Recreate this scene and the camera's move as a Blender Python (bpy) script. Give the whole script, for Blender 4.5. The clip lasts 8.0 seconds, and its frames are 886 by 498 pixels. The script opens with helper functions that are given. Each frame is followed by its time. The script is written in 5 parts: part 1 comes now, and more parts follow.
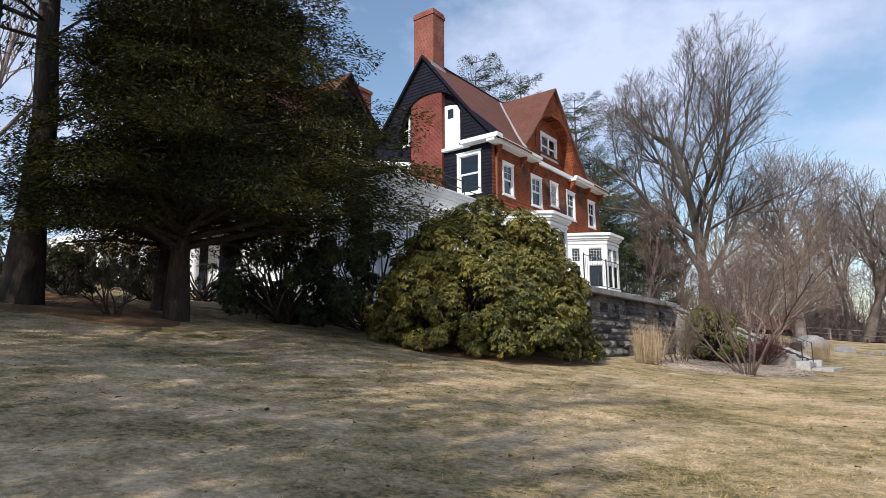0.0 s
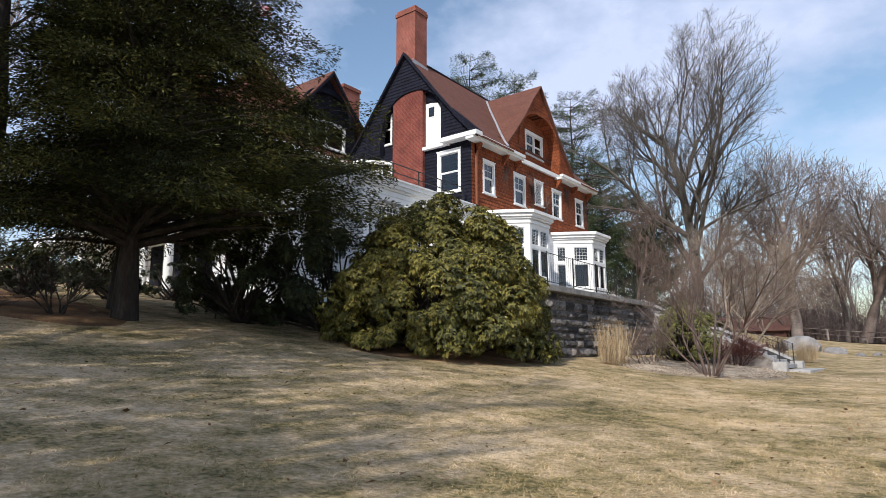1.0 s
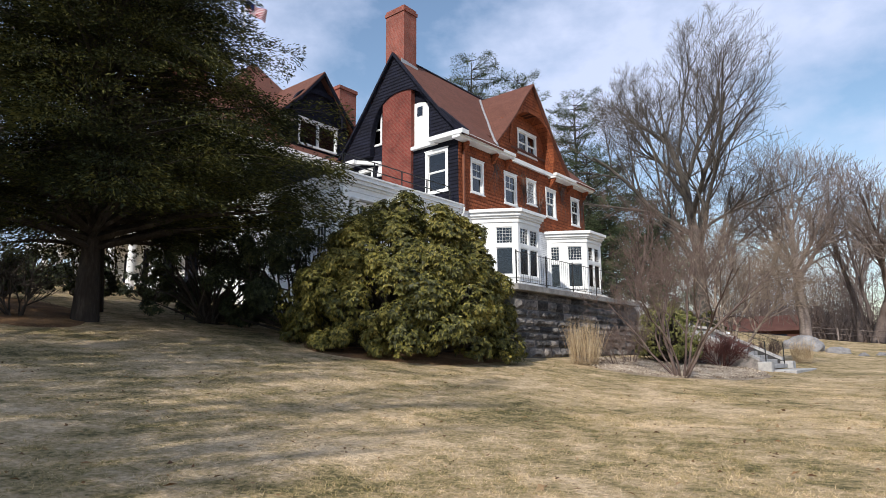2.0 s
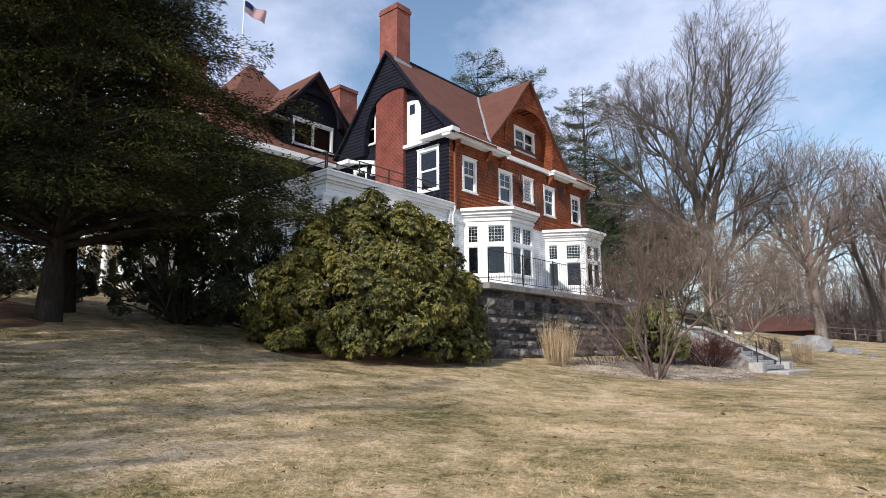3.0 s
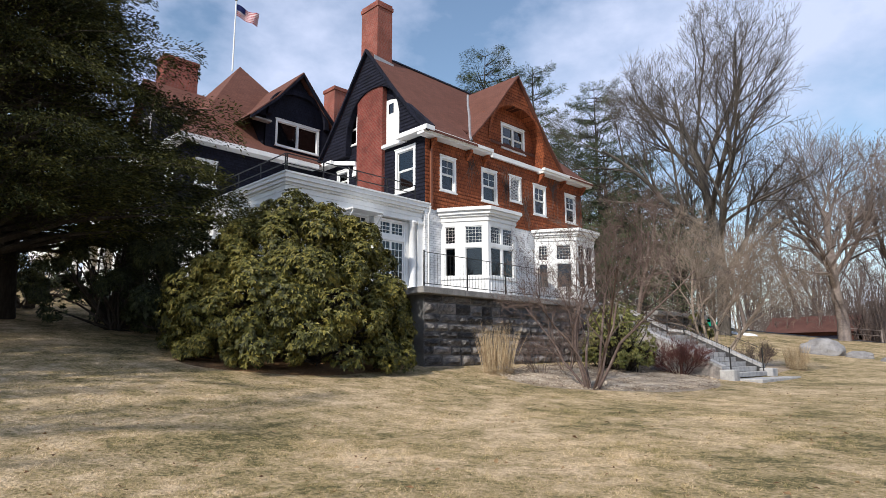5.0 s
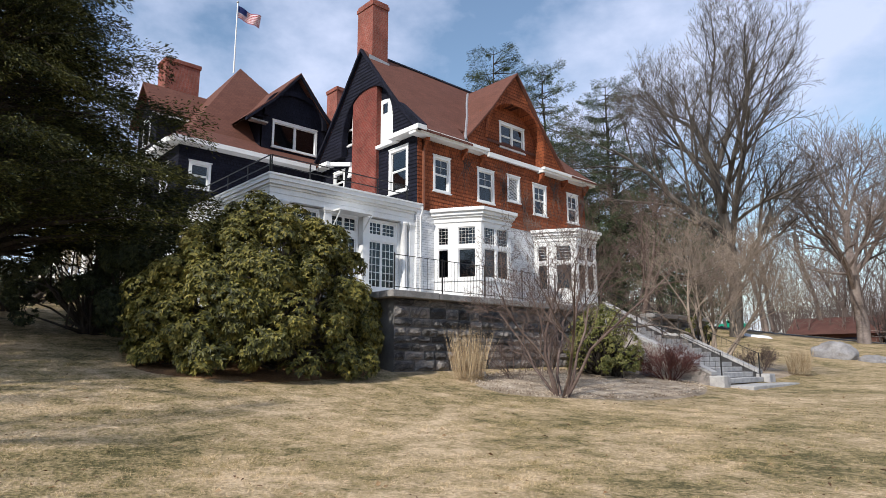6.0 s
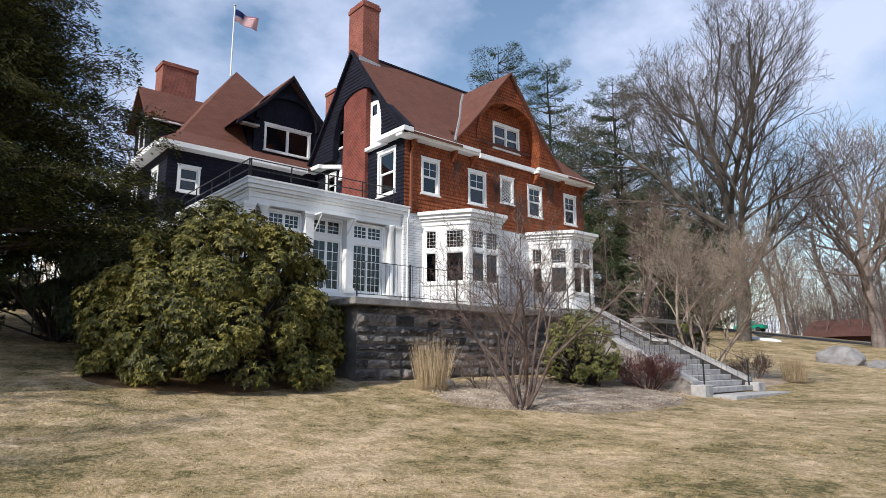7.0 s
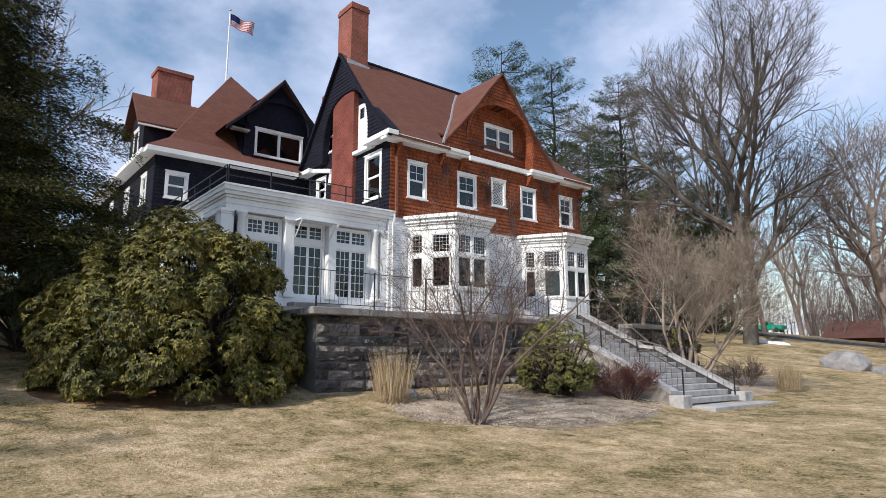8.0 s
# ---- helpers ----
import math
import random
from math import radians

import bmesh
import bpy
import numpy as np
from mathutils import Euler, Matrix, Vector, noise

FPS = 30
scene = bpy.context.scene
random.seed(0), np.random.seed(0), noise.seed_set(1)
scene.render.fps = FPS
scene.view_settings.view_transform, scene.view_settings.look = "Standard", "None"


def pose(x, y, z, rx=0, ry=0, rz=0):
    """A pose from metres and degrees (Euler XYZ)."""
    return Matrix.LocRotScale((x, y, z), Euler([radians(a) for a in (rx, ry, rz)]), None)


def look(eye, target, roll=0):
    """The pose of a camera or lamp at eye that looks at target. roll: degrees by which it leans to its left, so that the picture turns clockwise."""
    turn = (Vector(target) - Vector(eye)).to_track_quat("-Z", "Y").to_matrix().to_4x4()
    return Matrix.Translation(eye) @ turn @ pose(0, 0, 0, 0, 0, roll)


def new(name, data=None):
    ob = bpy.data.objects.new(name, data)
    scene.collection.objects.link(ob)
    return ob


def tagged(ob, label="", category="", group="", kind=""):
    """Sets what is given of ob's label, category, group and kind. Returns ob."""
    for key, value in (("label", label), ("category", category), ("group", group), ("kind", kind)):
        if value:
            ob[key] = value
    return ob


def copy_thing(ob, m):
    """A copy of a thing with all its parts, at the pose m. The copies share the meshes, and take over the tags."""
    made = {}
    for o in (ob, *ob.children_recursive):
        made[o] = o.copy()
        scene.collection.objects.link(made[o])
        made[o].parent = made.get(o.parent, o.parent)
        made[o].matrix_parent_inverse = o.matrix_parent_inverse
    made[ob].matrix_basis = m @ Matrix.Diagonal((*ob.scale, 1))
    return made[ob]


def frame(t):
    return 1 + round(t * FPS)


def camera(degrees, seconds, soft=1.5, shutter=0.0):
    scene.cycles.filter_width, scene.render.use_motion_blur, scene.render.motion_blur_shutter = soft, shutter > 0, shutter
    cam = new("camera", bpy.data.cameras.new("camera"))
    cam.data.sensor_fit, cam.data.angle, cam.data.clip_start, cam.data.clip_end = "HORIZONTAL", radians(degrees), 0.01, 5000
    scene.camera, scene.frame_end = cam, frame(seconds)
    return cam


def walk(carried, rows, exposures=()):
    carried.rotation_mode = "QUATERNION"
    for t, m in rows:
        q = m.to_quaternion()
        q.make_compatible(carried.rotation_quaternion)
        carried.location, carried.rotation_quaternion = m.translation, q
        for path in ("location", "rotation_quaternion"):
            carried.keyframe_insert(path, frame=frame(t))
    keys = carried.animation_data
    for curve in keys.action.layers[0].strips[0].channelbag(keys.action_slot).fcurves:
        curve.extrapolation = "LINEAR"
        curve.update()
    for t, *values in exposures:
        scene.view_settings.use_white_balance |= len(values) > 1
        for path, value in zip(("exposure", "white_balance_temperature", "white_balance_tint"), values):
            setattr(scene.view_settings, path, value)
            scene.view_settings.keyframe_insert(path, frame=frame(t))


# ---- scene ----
cam = camera(70.5, 8.0, soft=0.5)
PATH = [
    (0, (0.78, -1.028, 1.447), (-0.401, 0.552, 1.779), -0.3),
    (0.5, (1.294, -0.443, 1.434), (0.103, 1.128, 1.767), -0.2),
    (1, (1.783, 0.152, 1.425), (0.579, 1.714, 1.759), -0.2),
    (1.5, (2.346, 0.722, 1.412), (1.123, 2.268, 1.747), -0.3),
    (2.8, (3.64, 2.332, 1.369), (2.343, 3.816, 1.71), -0.3),
    (3, (3.828, 2.611, 1.381), (2.522, 4.086, 1.721), -0.3),
    (3.5, (4.3, 3.269, 1.417), (2.972, 4.725, 1.757), -0.3),
    (4, (4.723, 3.944, 1.467), (3.374, 5.381, 1.807), -0.3),
    (4.5, (5.115, 4.606, 1.52), (3.744, 6.021, 1.861), -0.3),
    (6, (6.164, 6.682, 1.711), (4.713, 8.015, 2.053), -0.1),
    (6.5, (6.53, 7.397, 1.828), (5.055, 8.705, 2.17), -0.0),
    (7, (6.871, 8.138, 1.945), (5.375, 9.42, 2.287), -0.0),
    (7.5, (7.2, 8.886, 2.076), (5.686, 10.146, 2.419), -0.1),
    (8, (7.529, 9.634, 2.219), (5.991, 10.865, 2.562), -0.1),
]
walk(cam, [(t, look(eye, target, roll)) for t, eye, target, roll in PATH])

# ---- light ----
SUN_AZ, SUN_EL = 168.0, 37.0          # compass angle from +y towards +x, height
sun_way = Vector((math.sin(radians(SUN_AZ)) * math.cos(radians(SUN_EL)), math.cos(radians(SUN_AZ)) * math.cos(radians(SUN_EL)), math.sin(radians(SUN_EL))))
sun = new("sun", bpy.data.lights.new("sun", "SUN"))
sun.data.energy, sun.data.angle, sun.data.color = 4.6, radians(0.6), (1.0, 0.95, 0.87)
sun.matrix_basis = look(sun_way * 60, (0, 0, 0))

world = bpy.data.worlds.new("sky")
scene.world = world
world.use_nodes = True
wn, wl = world.node_tree.nodes, world.node_tree.links
wn.clear()
w_out, w_bg, w_sky = wn.new("ShaderNodeOutputWorld"), wn.new("ShaderNodeBackground"), wn.new("ShaderNodeTexSky")
w_sky.sky_type, w_sky.sun_disc = "NISHITA", False
w_sky.sun_elevation, w_sky.sun_rotation = radians(SUN_EL), radians(SUN_AZ)
w_sky.air_density, w_sky.dust_density, w_sky.ozone_density = 1.35, 0.3, 3.0
w_co, w_map = wn.new("ShaderNodeTexCoord"), wn.new("ShaderNodeMapping")
w_map.inputs["Scale"].default_value = (1.0, 1.0, 1.7)
w_map.inputs["Location"].default_value = (0.35, 0.1, 0.0)
w_noise, w_ramp = wn.new("ShaderNodeTexNoise"), wn.new("ShaderNodeValToRGB")
w_noise.inputs["Scale"].default_value, w_noise.inputs["Detail"].default_value, w_noise.inputs["Roughness"].default_value = 2.4, 9.0, 0.55
w_ramp.color_ramp.elements[0].position, w_ramp.color_ramp.elements[1].position = 0.42, 0.6
w_ramp.color_ramp.elements[0].color = (0.04, 0.04, 0.04, 1)
w_mix = wn.new("ShaderNodeMix")
w_mix.data_type = "RGBA"
w_mix.inputs["B"].default_value = (5.1, 5.65, 7.4, 1)
w_gain = wn.new("ShaderNodeMath")
w_gain.operation = "MULTIPLY"
w_gain.inputs[1].default_value = 0.85
wl.new(w_co.outputs["Generated"], w_map.inputs["Vector"])
wl.new(w_map.outputs["Vector"], w_noise.inputs["Vector"])
wl.new(w_noise.outputs["Fac"], w_ramp.inputs["Fac"])
wl.new(w_ramp.outputs["Color"], w_gain.inputs[0])
wl.new(w_gain.outputs[0], w_mix.inputs["Factor"])
wl.new(w_sky.outputs["Color"], w_mix.inputs["A"])
wl.new(w_mix.outputs["Result"], w_bg.inputs["Color"])
w_bg.inputs["Strength"].default_value = 0.15
wl.new(w_bg.outputs["Background"], w_out.inputs["Surface"])

# ---- materials ----


def material(name, colors, rough=0.8, scale=3.0, fine=40.0, bump=0.3, island=0.0, objrand=0.0, stretch=(1, 1, 1), metal=0.0, spec=0.3, distance=0.02, grain=0.5, patches=0.0):
    """Object-space noise at two scales between the given colours, with fine relief."""
    m = bpy.data.materials.new(name)
    m.use_nodes = True
    n, l = m.node_tree.nodes, m.node_tree.links
    b = n["Principled BSDF"]
    b.inputs["Roughness"].default_value, b.inputs["Metallic"].default_value = rough, metal
    b.inputs["Specular IOR Level"].default_value = spec
    co, mp = n.new("ShaderNodeTexCoord"), n.new("ShaderNodeMapping")
    mp.inputs["Scale"].default_value = stretch
    l.new(co.outputs["Object"], mp.inputs["Vector"])
    big, small = n.new("ShaderNodeTexNoise"), n.new("ShaderNodeTexNoise")
    for t, s in ((big, scale), (small, fine)):
        t.inputs["Scale"].default_value, t.inputs["Detail"].default_value, t.inputs["Roughness"].default_value = s, 5.0, 0.6
        l.new(mp.outputs["Vector"], t.inputs["Vector"])
    mixf = n.new("ShaderNodeMath")
    mixf.operation = "ADD"
    half = n.new("ShaderNodeMath")
    half.operation, half.inputs[1].default_value = "MULTIPLY_ADD", grain
    half.inputs[2].default_value = -grain / 2
    l.new(small.outputs["Fac"], half.inputs[0])
    l.new(big.outputs["Fac"], mixf.inputs[0])
    l.new(half.outputs[0], mixf.inputs[1])
    last = mixf
    if patches:
        mid, warp = n.new("ShaderNodeTexNoise"), n.new("ShaderNodeMath")
        mid.inputs["Scale"].default_value, mid.inputs["Detail"].default_value, mid.inputs["Distortion"].default_value = scale * 5.5, 3.0, 0.6
        l.new(mp.outputs["Vector"], mid.inputs["Vector"])
        warp.operation, warp.inputs[1].default_value = "MULTIPLY_ADD", patches
        l.new(mid.outputs["Fac"], warp.inputs[0])
        shift = n.new("ShaderNodeMath")
        shift.operation, shift.inputs[1].default_value = "SUBTRACT", patches / 2
        l.new(last.outputs[0], warp.inputs[2])
        l.new(warp.outputs[0], shift.inputs[0])
        last = shift
    for amount, kind in ((island, "island"), (objrand, "object")):
        if amount:
            src = n.new("ShaderNodeNewGeometry") if kind == "island" else n.new("ShaderNodeObjectInfo")
            add = n.new("ShaderNodeMath")
            add.operation, add.inputs[1].default_value = "MULTIPLY_ADD", amount
            l.new(src.outputs["Random Per Island" if kind == "island" else "Random"], add.inputs[0])
            sub = n.new("ShaderNodeMath")
            sub.operation, sub.inputs[1].default_value = "SUBTRACT", amount / 2
            l.new(last.outputs[0], add.inputs[2])
            l.new(add.outputs[0], sub.inputs[0])
            last = sub
    ramp = n.new("ShaderNodeValToRGB")
    e = ramp.color_ramp.elements
    while len(e) < len(colors):
        e.new(0.5)
    for i, c in enumerate(colors):
        e[i].position = 0.25 + 0.5 * i / max(1, len(colors) - 1)
        e[i].color = (*c, 1)
    l.new(last.outputs[0], ramp.inputs["Fac"])
    l.new(ramp.outputs["Color"], b.inputs["Base Color"])
    if bump:
        bp = n.new("ShaderNodeBump")
        bp.inputs["Strength"].default_value, bp.inputs["Distance"].default_value = bump, distance
        l.new(small.outputs["Fac"], bp.inputs["Height"])
        l.new(bp.outputs["Normal"], b.inputs["Normal"])
    return m


def bricked(name, c1, c2, mortar, width, row, gap, rough=0.85, bump=0.5, offset=0.5, blotch=(0.72, 1.2)):
    """Courses of small units (bricks, shingles) laid along one wall direction."""
    m = bpy.data.materials.new(name)
    m.use_nodes = True
    n, l = m.node_tree.nodes, m.node_tree.links
    b = n["Principled BSDF"]
    b.inputs["Roughness"].default_value = rough
    b.inputs["Specular IOR Level"].default_value = 0.2
    co, sp, cb = n.new("ShaderNodeTexCoord"), n.new("ShaderNodeSeparateXYZ"), n.new("ShaderNodeCombineXYZ")
    l.new(co.outputs["Object"], sp.inputs[0])
    add = n.new("ShaderNodeMath")
    add.operation = "ADD"
    l.new(sp.outputs["X"], add.inputs[0])
    l.new(sp.outputs["Y"], add.inputs[1])
    l.new(add.outputs[0], cb.inputs["X"])
    l.new(sp.outputs["Z"], cb.inputs["Y"])
    br = n.new("ShaderNodeTexBrick")
    br.offset = offset
    br.inputs["Scale"].default_value = 1.0
    br.inputs["Brick Width"].default_value, br.inputs["Row Height"].default_value, br.inputs["Mortar Size"].default_value = width, row, gap
    br.inputs["Color1"].default_value, br.inputs["Color2"].default_value, br.inputs["Mortar"].default_value = (*c1, 1), (*c2, 1), (*mortar, 1)
    l.new(cb.outputs[0], br.inputs["Vector"])
    nz = n.new("ShaderNodeTexNoise")
    nz.inputs["Scale"].default_value, nz.inputs["Detail"].default_value = 1.3, 6.0
    l.new(co.outputs["Object"], nz.inputs["Vector"])
    rng = n.new("ShaderNodeMapRange")
    rng.inputs["From Min"].default_value, rng.inputs["From Max"].default_value = 0.3, 0.7
    rng.inputs["To Min"].default_value, rng.inputs["To Max"].default_value = blotch
    l.new(nz.outputs["Fac"], rng.inputs["Value"])
    mul = n.new("ShaderNodeVectorMath")
    mul.operation = "MULTIPLY"
    l.new(br.outputs["Color"], mul.inputs[0])
    l.new(rng.outputs["Result"], mul.inputs[1])
    l.new(mul.outputs[0], b.inputs["Base Color"])
    bp = n.new("ShaderNodeBump")
    bp.inputs["Strength"].default_value, bp.inputs["Distance"].default_value, bp.invert = bump, 0.015, True
    l.new(br.outputs["Fac"], bp.inputs["Height"])
    l.new(bp.outputs["Normal"], b.inputs["Normal"])
    return m


m_lawn = material("dry_lawn", [(0.1, 0.085, 0.033), (0.29, 0.222, 0.106), (0.44, 0.325, 0.19), (0.64, 0.485, 0.315)], 0.95, 0.5, 17.0, 1.0, distance=0.07, grain=0.95, patches=0.75)
m_blade = material("grass_blades", [(0.14, 0.125, 0.044), (0.36, 0.28, 0.132), (0.52, 0.385, 0.22), (0.74, 0.57, 0.37)], 0.8, 0.5, 6.0, 0, island=0.4, patches=0.6)
m_mulch = material("pine_needle_mulch", [(0.07, 0.04, 0.018), (0.19, 0.1, 0.048), (0.32, 0.2, 0.1)], 0.95, 1.1, 25, 0.9, grain=0.9)
m_gravel = material("pale_gravel", [(0.12, 0.08, 0.05), (0.33, 0.262, 0.195), (0.52, 0.44, 0.35)], 0.9, 1.1, 45, 0.9, grain=0.9)
m_pebble = material("pebbles", [(0.14, 0.098, 0.068), (0.34, 0.27, 0.2), (0.55, 0.47, 0.38)], 0.9, 1.1, 40, 0, island=0.5)
m_shingle = bricked("cedar_shingles", (0.315, 0.092, 0.037), (0.215, 0.06, 0.027), (0.06, 0.02, 0.012), 0.16, 0.185, 0.008)
m_dark = bricked("slate_blue_shingles", (0.0125, 0.0135, 0.026), (0.008, 0.0085, 0.017), (0.003, 0.003, 0.006), 0.16, 0.185, 0.008)
m_roof = bricked("red_brown_roof_shingles", (0.15, 0.064, 0.046), (0.125, 0.053, 0.038), (0.09, 0.038, 0.028), 0.3, 0.11, 0.006, bump=0.25, blotch=(0.9, 1.08))
m_brick = bricked("chimney_brick", (0.29, 0.08, 0.055), (0.21, 0.055, 0.04), (0.25, 0.15, 0.125), 0.21, 0.072, 0.009)
# deeper red than the stack's brick, for the chimney breast
m_brick_dark = bricked("dark_red_brick", (0.21, 0.045, 0.032), (0.15, 0.032, 0.024), (0.19, 0.10, 0.08), 0.21, 0.072, 0.009)
m_white = material("white_paint", [(0.66, 0.66, 0.66), (0.78, 0.78, 0.77), (0.84, 0.84, 0.83)], 0.55, 0.8, 14, 0.08)
m_clap = bricked("white_clapboard", (0.78, 0.78, 0.78), (0.73, 0.73, 0.74), (0.35, 0.36, 0.38), 4.0, 0.115, 0.008, 0.6, 0.6)
m_stone = material("granite_blocks", [(0.055, 0.053, 0.055), (0.165, 0.155, 0.15), (0.36, 0.32, 0.295)], 0.9, 2.0, 22, 1.0, objrand=0.5, distance=0.04)
m_mortar = material("grey_mortar", [(0.1, 0.098, 0.096), (0.2, 0.195, 0.19)], 0.95, 3, 40, 0.6)
m_coping = material("grey_coping_stone", [(0.13, 0.125, 0.12), (0.24, 0.228, 0.215), (0.35, 0.33, 0.31)], 0.85, 2, 30, 0.5)
m_granite = material("grey_granite_steps", [(0.22, 0.215, 0.215), (0.37, 0.36, 0.355), (0.52, 0.5, 0.48)], 0.8, 3, 60, 0.3)
m_iron = material("black_iron", [(0.012, 0.012, 0.013), (0.03, 0.028, 0.027)], 0.5, 6, 60, 0.2)
m_bark = material("grey_bark", [(0.036, 0.031, 0.027), (0.085, 0.073, 0.063), (0.2, 0.175, 0.155)], 0.95, 1.5, 18, 0.8, stretch=(1, 1, 0.3))
# lighter than m_bark: the haze of distance is mixed into these colours
m_bark_far = material("hazed_grey_bark", [(0.075, 0.056, 0.05), (0.15, 0.118, 0.106), (0.27, 0.225, 0.205)], 0.95, 0.6, 8, 0.0, objrand=0.3)
m_bark_dark = material("dark_bark", [(0.018, 0.014, 0.012), (0.045, 0.036, 0.03), (0.095, 0.08, 0.07)], 0.95, 1.5, 18, 0.9, stretch=(1, 1, 0.25))
m_twig = material("reddish_twigs", [(0.055, 0.037, 0.032), (0.12, 0.084, 0.072), (0.24, 0.185, 0.157)], 0.9, 1.5, 20, 0.2)
m_pale_twig = material("pale_tan_twigs", [(0.13, 0.1, 0.078), (0.26, 0.205, 0.16), (0.4, 0.33, 0.27)], 0.9, 1.5, 20, 0.2)
m_barberry = material("wine_red_twigs", [(0.045, 0.016, 0.016), (0.09, 0.035, 0.03), (0.14, 0.06, 0.05)], 0.9, 2, 20, 0, island=0.4)
m_straw = material("straw_stems", [(0.26, 0.18, 0.1), (0.42, 0.31, 0.19), (0.56, 0.45, 0.3)], 0.85, 2, 20, 0, island=0.5)
m_rhodo = material("rhododendron_leaves", [(0.028, 0.031, 0.008), (0.1, 0.096, 0.018), (0.23, 0.19, 0.042)], 0.55, 0.7, 7, 0, island=0.5, spec=0.3)
m_hemlock = material("hemlock_needles", [(0.01, 0.013, 0.004), (0.03, 0.035, 0.01), (0.11, 0.105, 0.027)], 0.7, 0.5, 4, 0, island=0.4, spec=0.15)
m_pine = material("white_pine_needles", [(0.03, 0.048, 0.024), (0.07, 0.1, 0.048), (0.145, 0.17, 0.082)], 0.65, 0.35, 4, 0, island=0.4, spec=0.2)
m_bush = material("yellow_green_leaves", [(0.06, 0.07, 0.015), (0.14, 0.14, 0.035), (0.24, 0.22, 0.07)], 0.5, 1, 8, 0, island=0.5)
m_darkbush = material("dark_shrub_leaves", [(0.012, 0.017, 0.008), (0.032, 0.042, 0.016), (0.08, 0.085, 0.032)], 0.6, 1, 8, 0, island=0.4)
m_rock = material("boulder_granite", [(0.13, 0.125, 0.125), (0.23, 0.22, 0.22), (0.33, 0.32, 0.32)], 0.9, 1.2, 14, 0.9, distance=0.05)
m_asphalt = material("asphalt", [(0.05, 0.05, 0.055), (0.09, 0.09, 0.095)], 0.9, 1, 60, 0.3)
m_snow = material("old_snow", [(0.72, 0.74, 0.78), (0.85, 0.86, 0.88)], 0.7, 2, 20, 0.3)
m_green = material("green_car_paint", [(0.0, 0.22, 0.14), (0.0, 0.28, 0.18)], 0.3, 1, 10, 0, spec=0.5)
m_tyre = material("black_rubber", [(0.012, 0.012, 0.012), (0.03, 0.03, 0.03)], 0.8, 5, 40, 0.2)
m_leaf = material("fallen_leaves", [(0.09, 0.045, 0.02), (0.2, 0.11, 0.05), (0.33, 0.22, 0.12)], 0.8, 3, 20, 0, island=0.7)
m_red = material("flag_red", [(0.35, 0.012, 0.02), (0.45, 0.02, 0.03)], 0.8, 3, 30, 0)
m_flag_white = material("flag_white", [(0.7, 0.7, 0.7), (0.8, 0.8, 0.8)], 0.8, 3, 30, 0)
m_blue = material("flag_blue", [(0.012, 0.018, 0.09), (0.02, 0.03, 0.13)], 0.8, 3, 30, 0)
m_lead = material("lead_flashing", [(0.3, 0.31, 0.33), (0.45, 0.46, 0.48)], 0.5, 3, 30, 0.2, metal=0.3)
m_shed = material("dull_red_brown_boards", [(0.07, 0.032, 0.026), (0.115, 0.052, 0.042)], 0.9, 1, 12, 0.3)
m_pipe = material("brown_downpipe", [(0.2, 0.075, 0.045), (0.28, 0.11, 0.06)], 0.5, 3, 30, 0.1)


def glass_material():
    m = bpy.data.materials.new("window_glass")
    m.use_nodes = True
    b = m.node_tree.nodes["Principled BSDF"]
    b.inputs["Base Color"].default_value = (0.07, 0.1, 0.14, 1)
    b.inputs["Roughness"].default_value, b.inputs["IOR"].default_value = 0.03, 1.65
    b.inputs["Transmission Weight"].default_value = 1.0
    return m


m_glass = glass_material()

# ---- building helpers ----
rnd = random.Random(7)


def thing(name, loc, label, category, group="", kind=""):
    e = new(name)
    e.empty_display_size = 0.3
    e.matrix_basis = Matrix.Translation(loc)
    return tagged(e, label, category, group, kind)


def obj(name, me, mat, parent=None, label=""):
    me.materials.append(mat)
    o = new(name, me)
    if parent is not None:
        o.parent = parent
        o.matrix_parent_inverse = parent.matrix_basis.inverted()
    if label:
        tagged(o, label)
    return o


def part(name, bm, mat, parent=None, label="", smooth=False):
    """Links a bmesh as one mesh object under a thing or under a part."""
    bmesh.ops.recalc_face_normals(bm, faces=bm.faces)
    me = bpy.data.meshes.new(name)
    bm.to_mesh(me)
    bm.free()
    if smooth:
        for p in me.polygons:
            p.use_smooth = True
    return obj(name, me, mat, parent, label)


def raw(name, verts, faces, mat, parent=None, label="", smooth=False):
    me = bpy.data.meshes.new(name)
    me.from_pydata(verts.tolist() if hasattr(verts, "tolist") else verts, [], faces.tolist() if hasattr(faces, "tolist") else faces)
    me.update()
    if smooth:
        for p in me.polygons:
            p.use_smooth = True
    return obj(name, me, mat, parent, label)


def wall_x(x):
    """u runs along +y, n outwards along +x, v up."""
    return Matrix(((0, 1, 0, x), (1, 0, 0, 0), (0, 0, 1, 0), (0, 0, 0, 1)))


def wall_y(y):
    """u runs along +x, n outwards along -y, v up."""
    return Matrix(((1, 0, 0, 0), (0, -1, 0, y), (0, 0, 1, 0), (0, 0, 0, 1)))


def wall_at(p, q):
    """A wall from p to q in plan, outwards to the right of the way from p to q; u from 0."""
    d = (Vector(q) - Vector(p)).normalized()
    return Matrix(((d.x, d.y, 0, p[0]), (d.y, -d.x, 0, p[1]), (0, 0, 1, 0), (0, 0, 0, 1)))


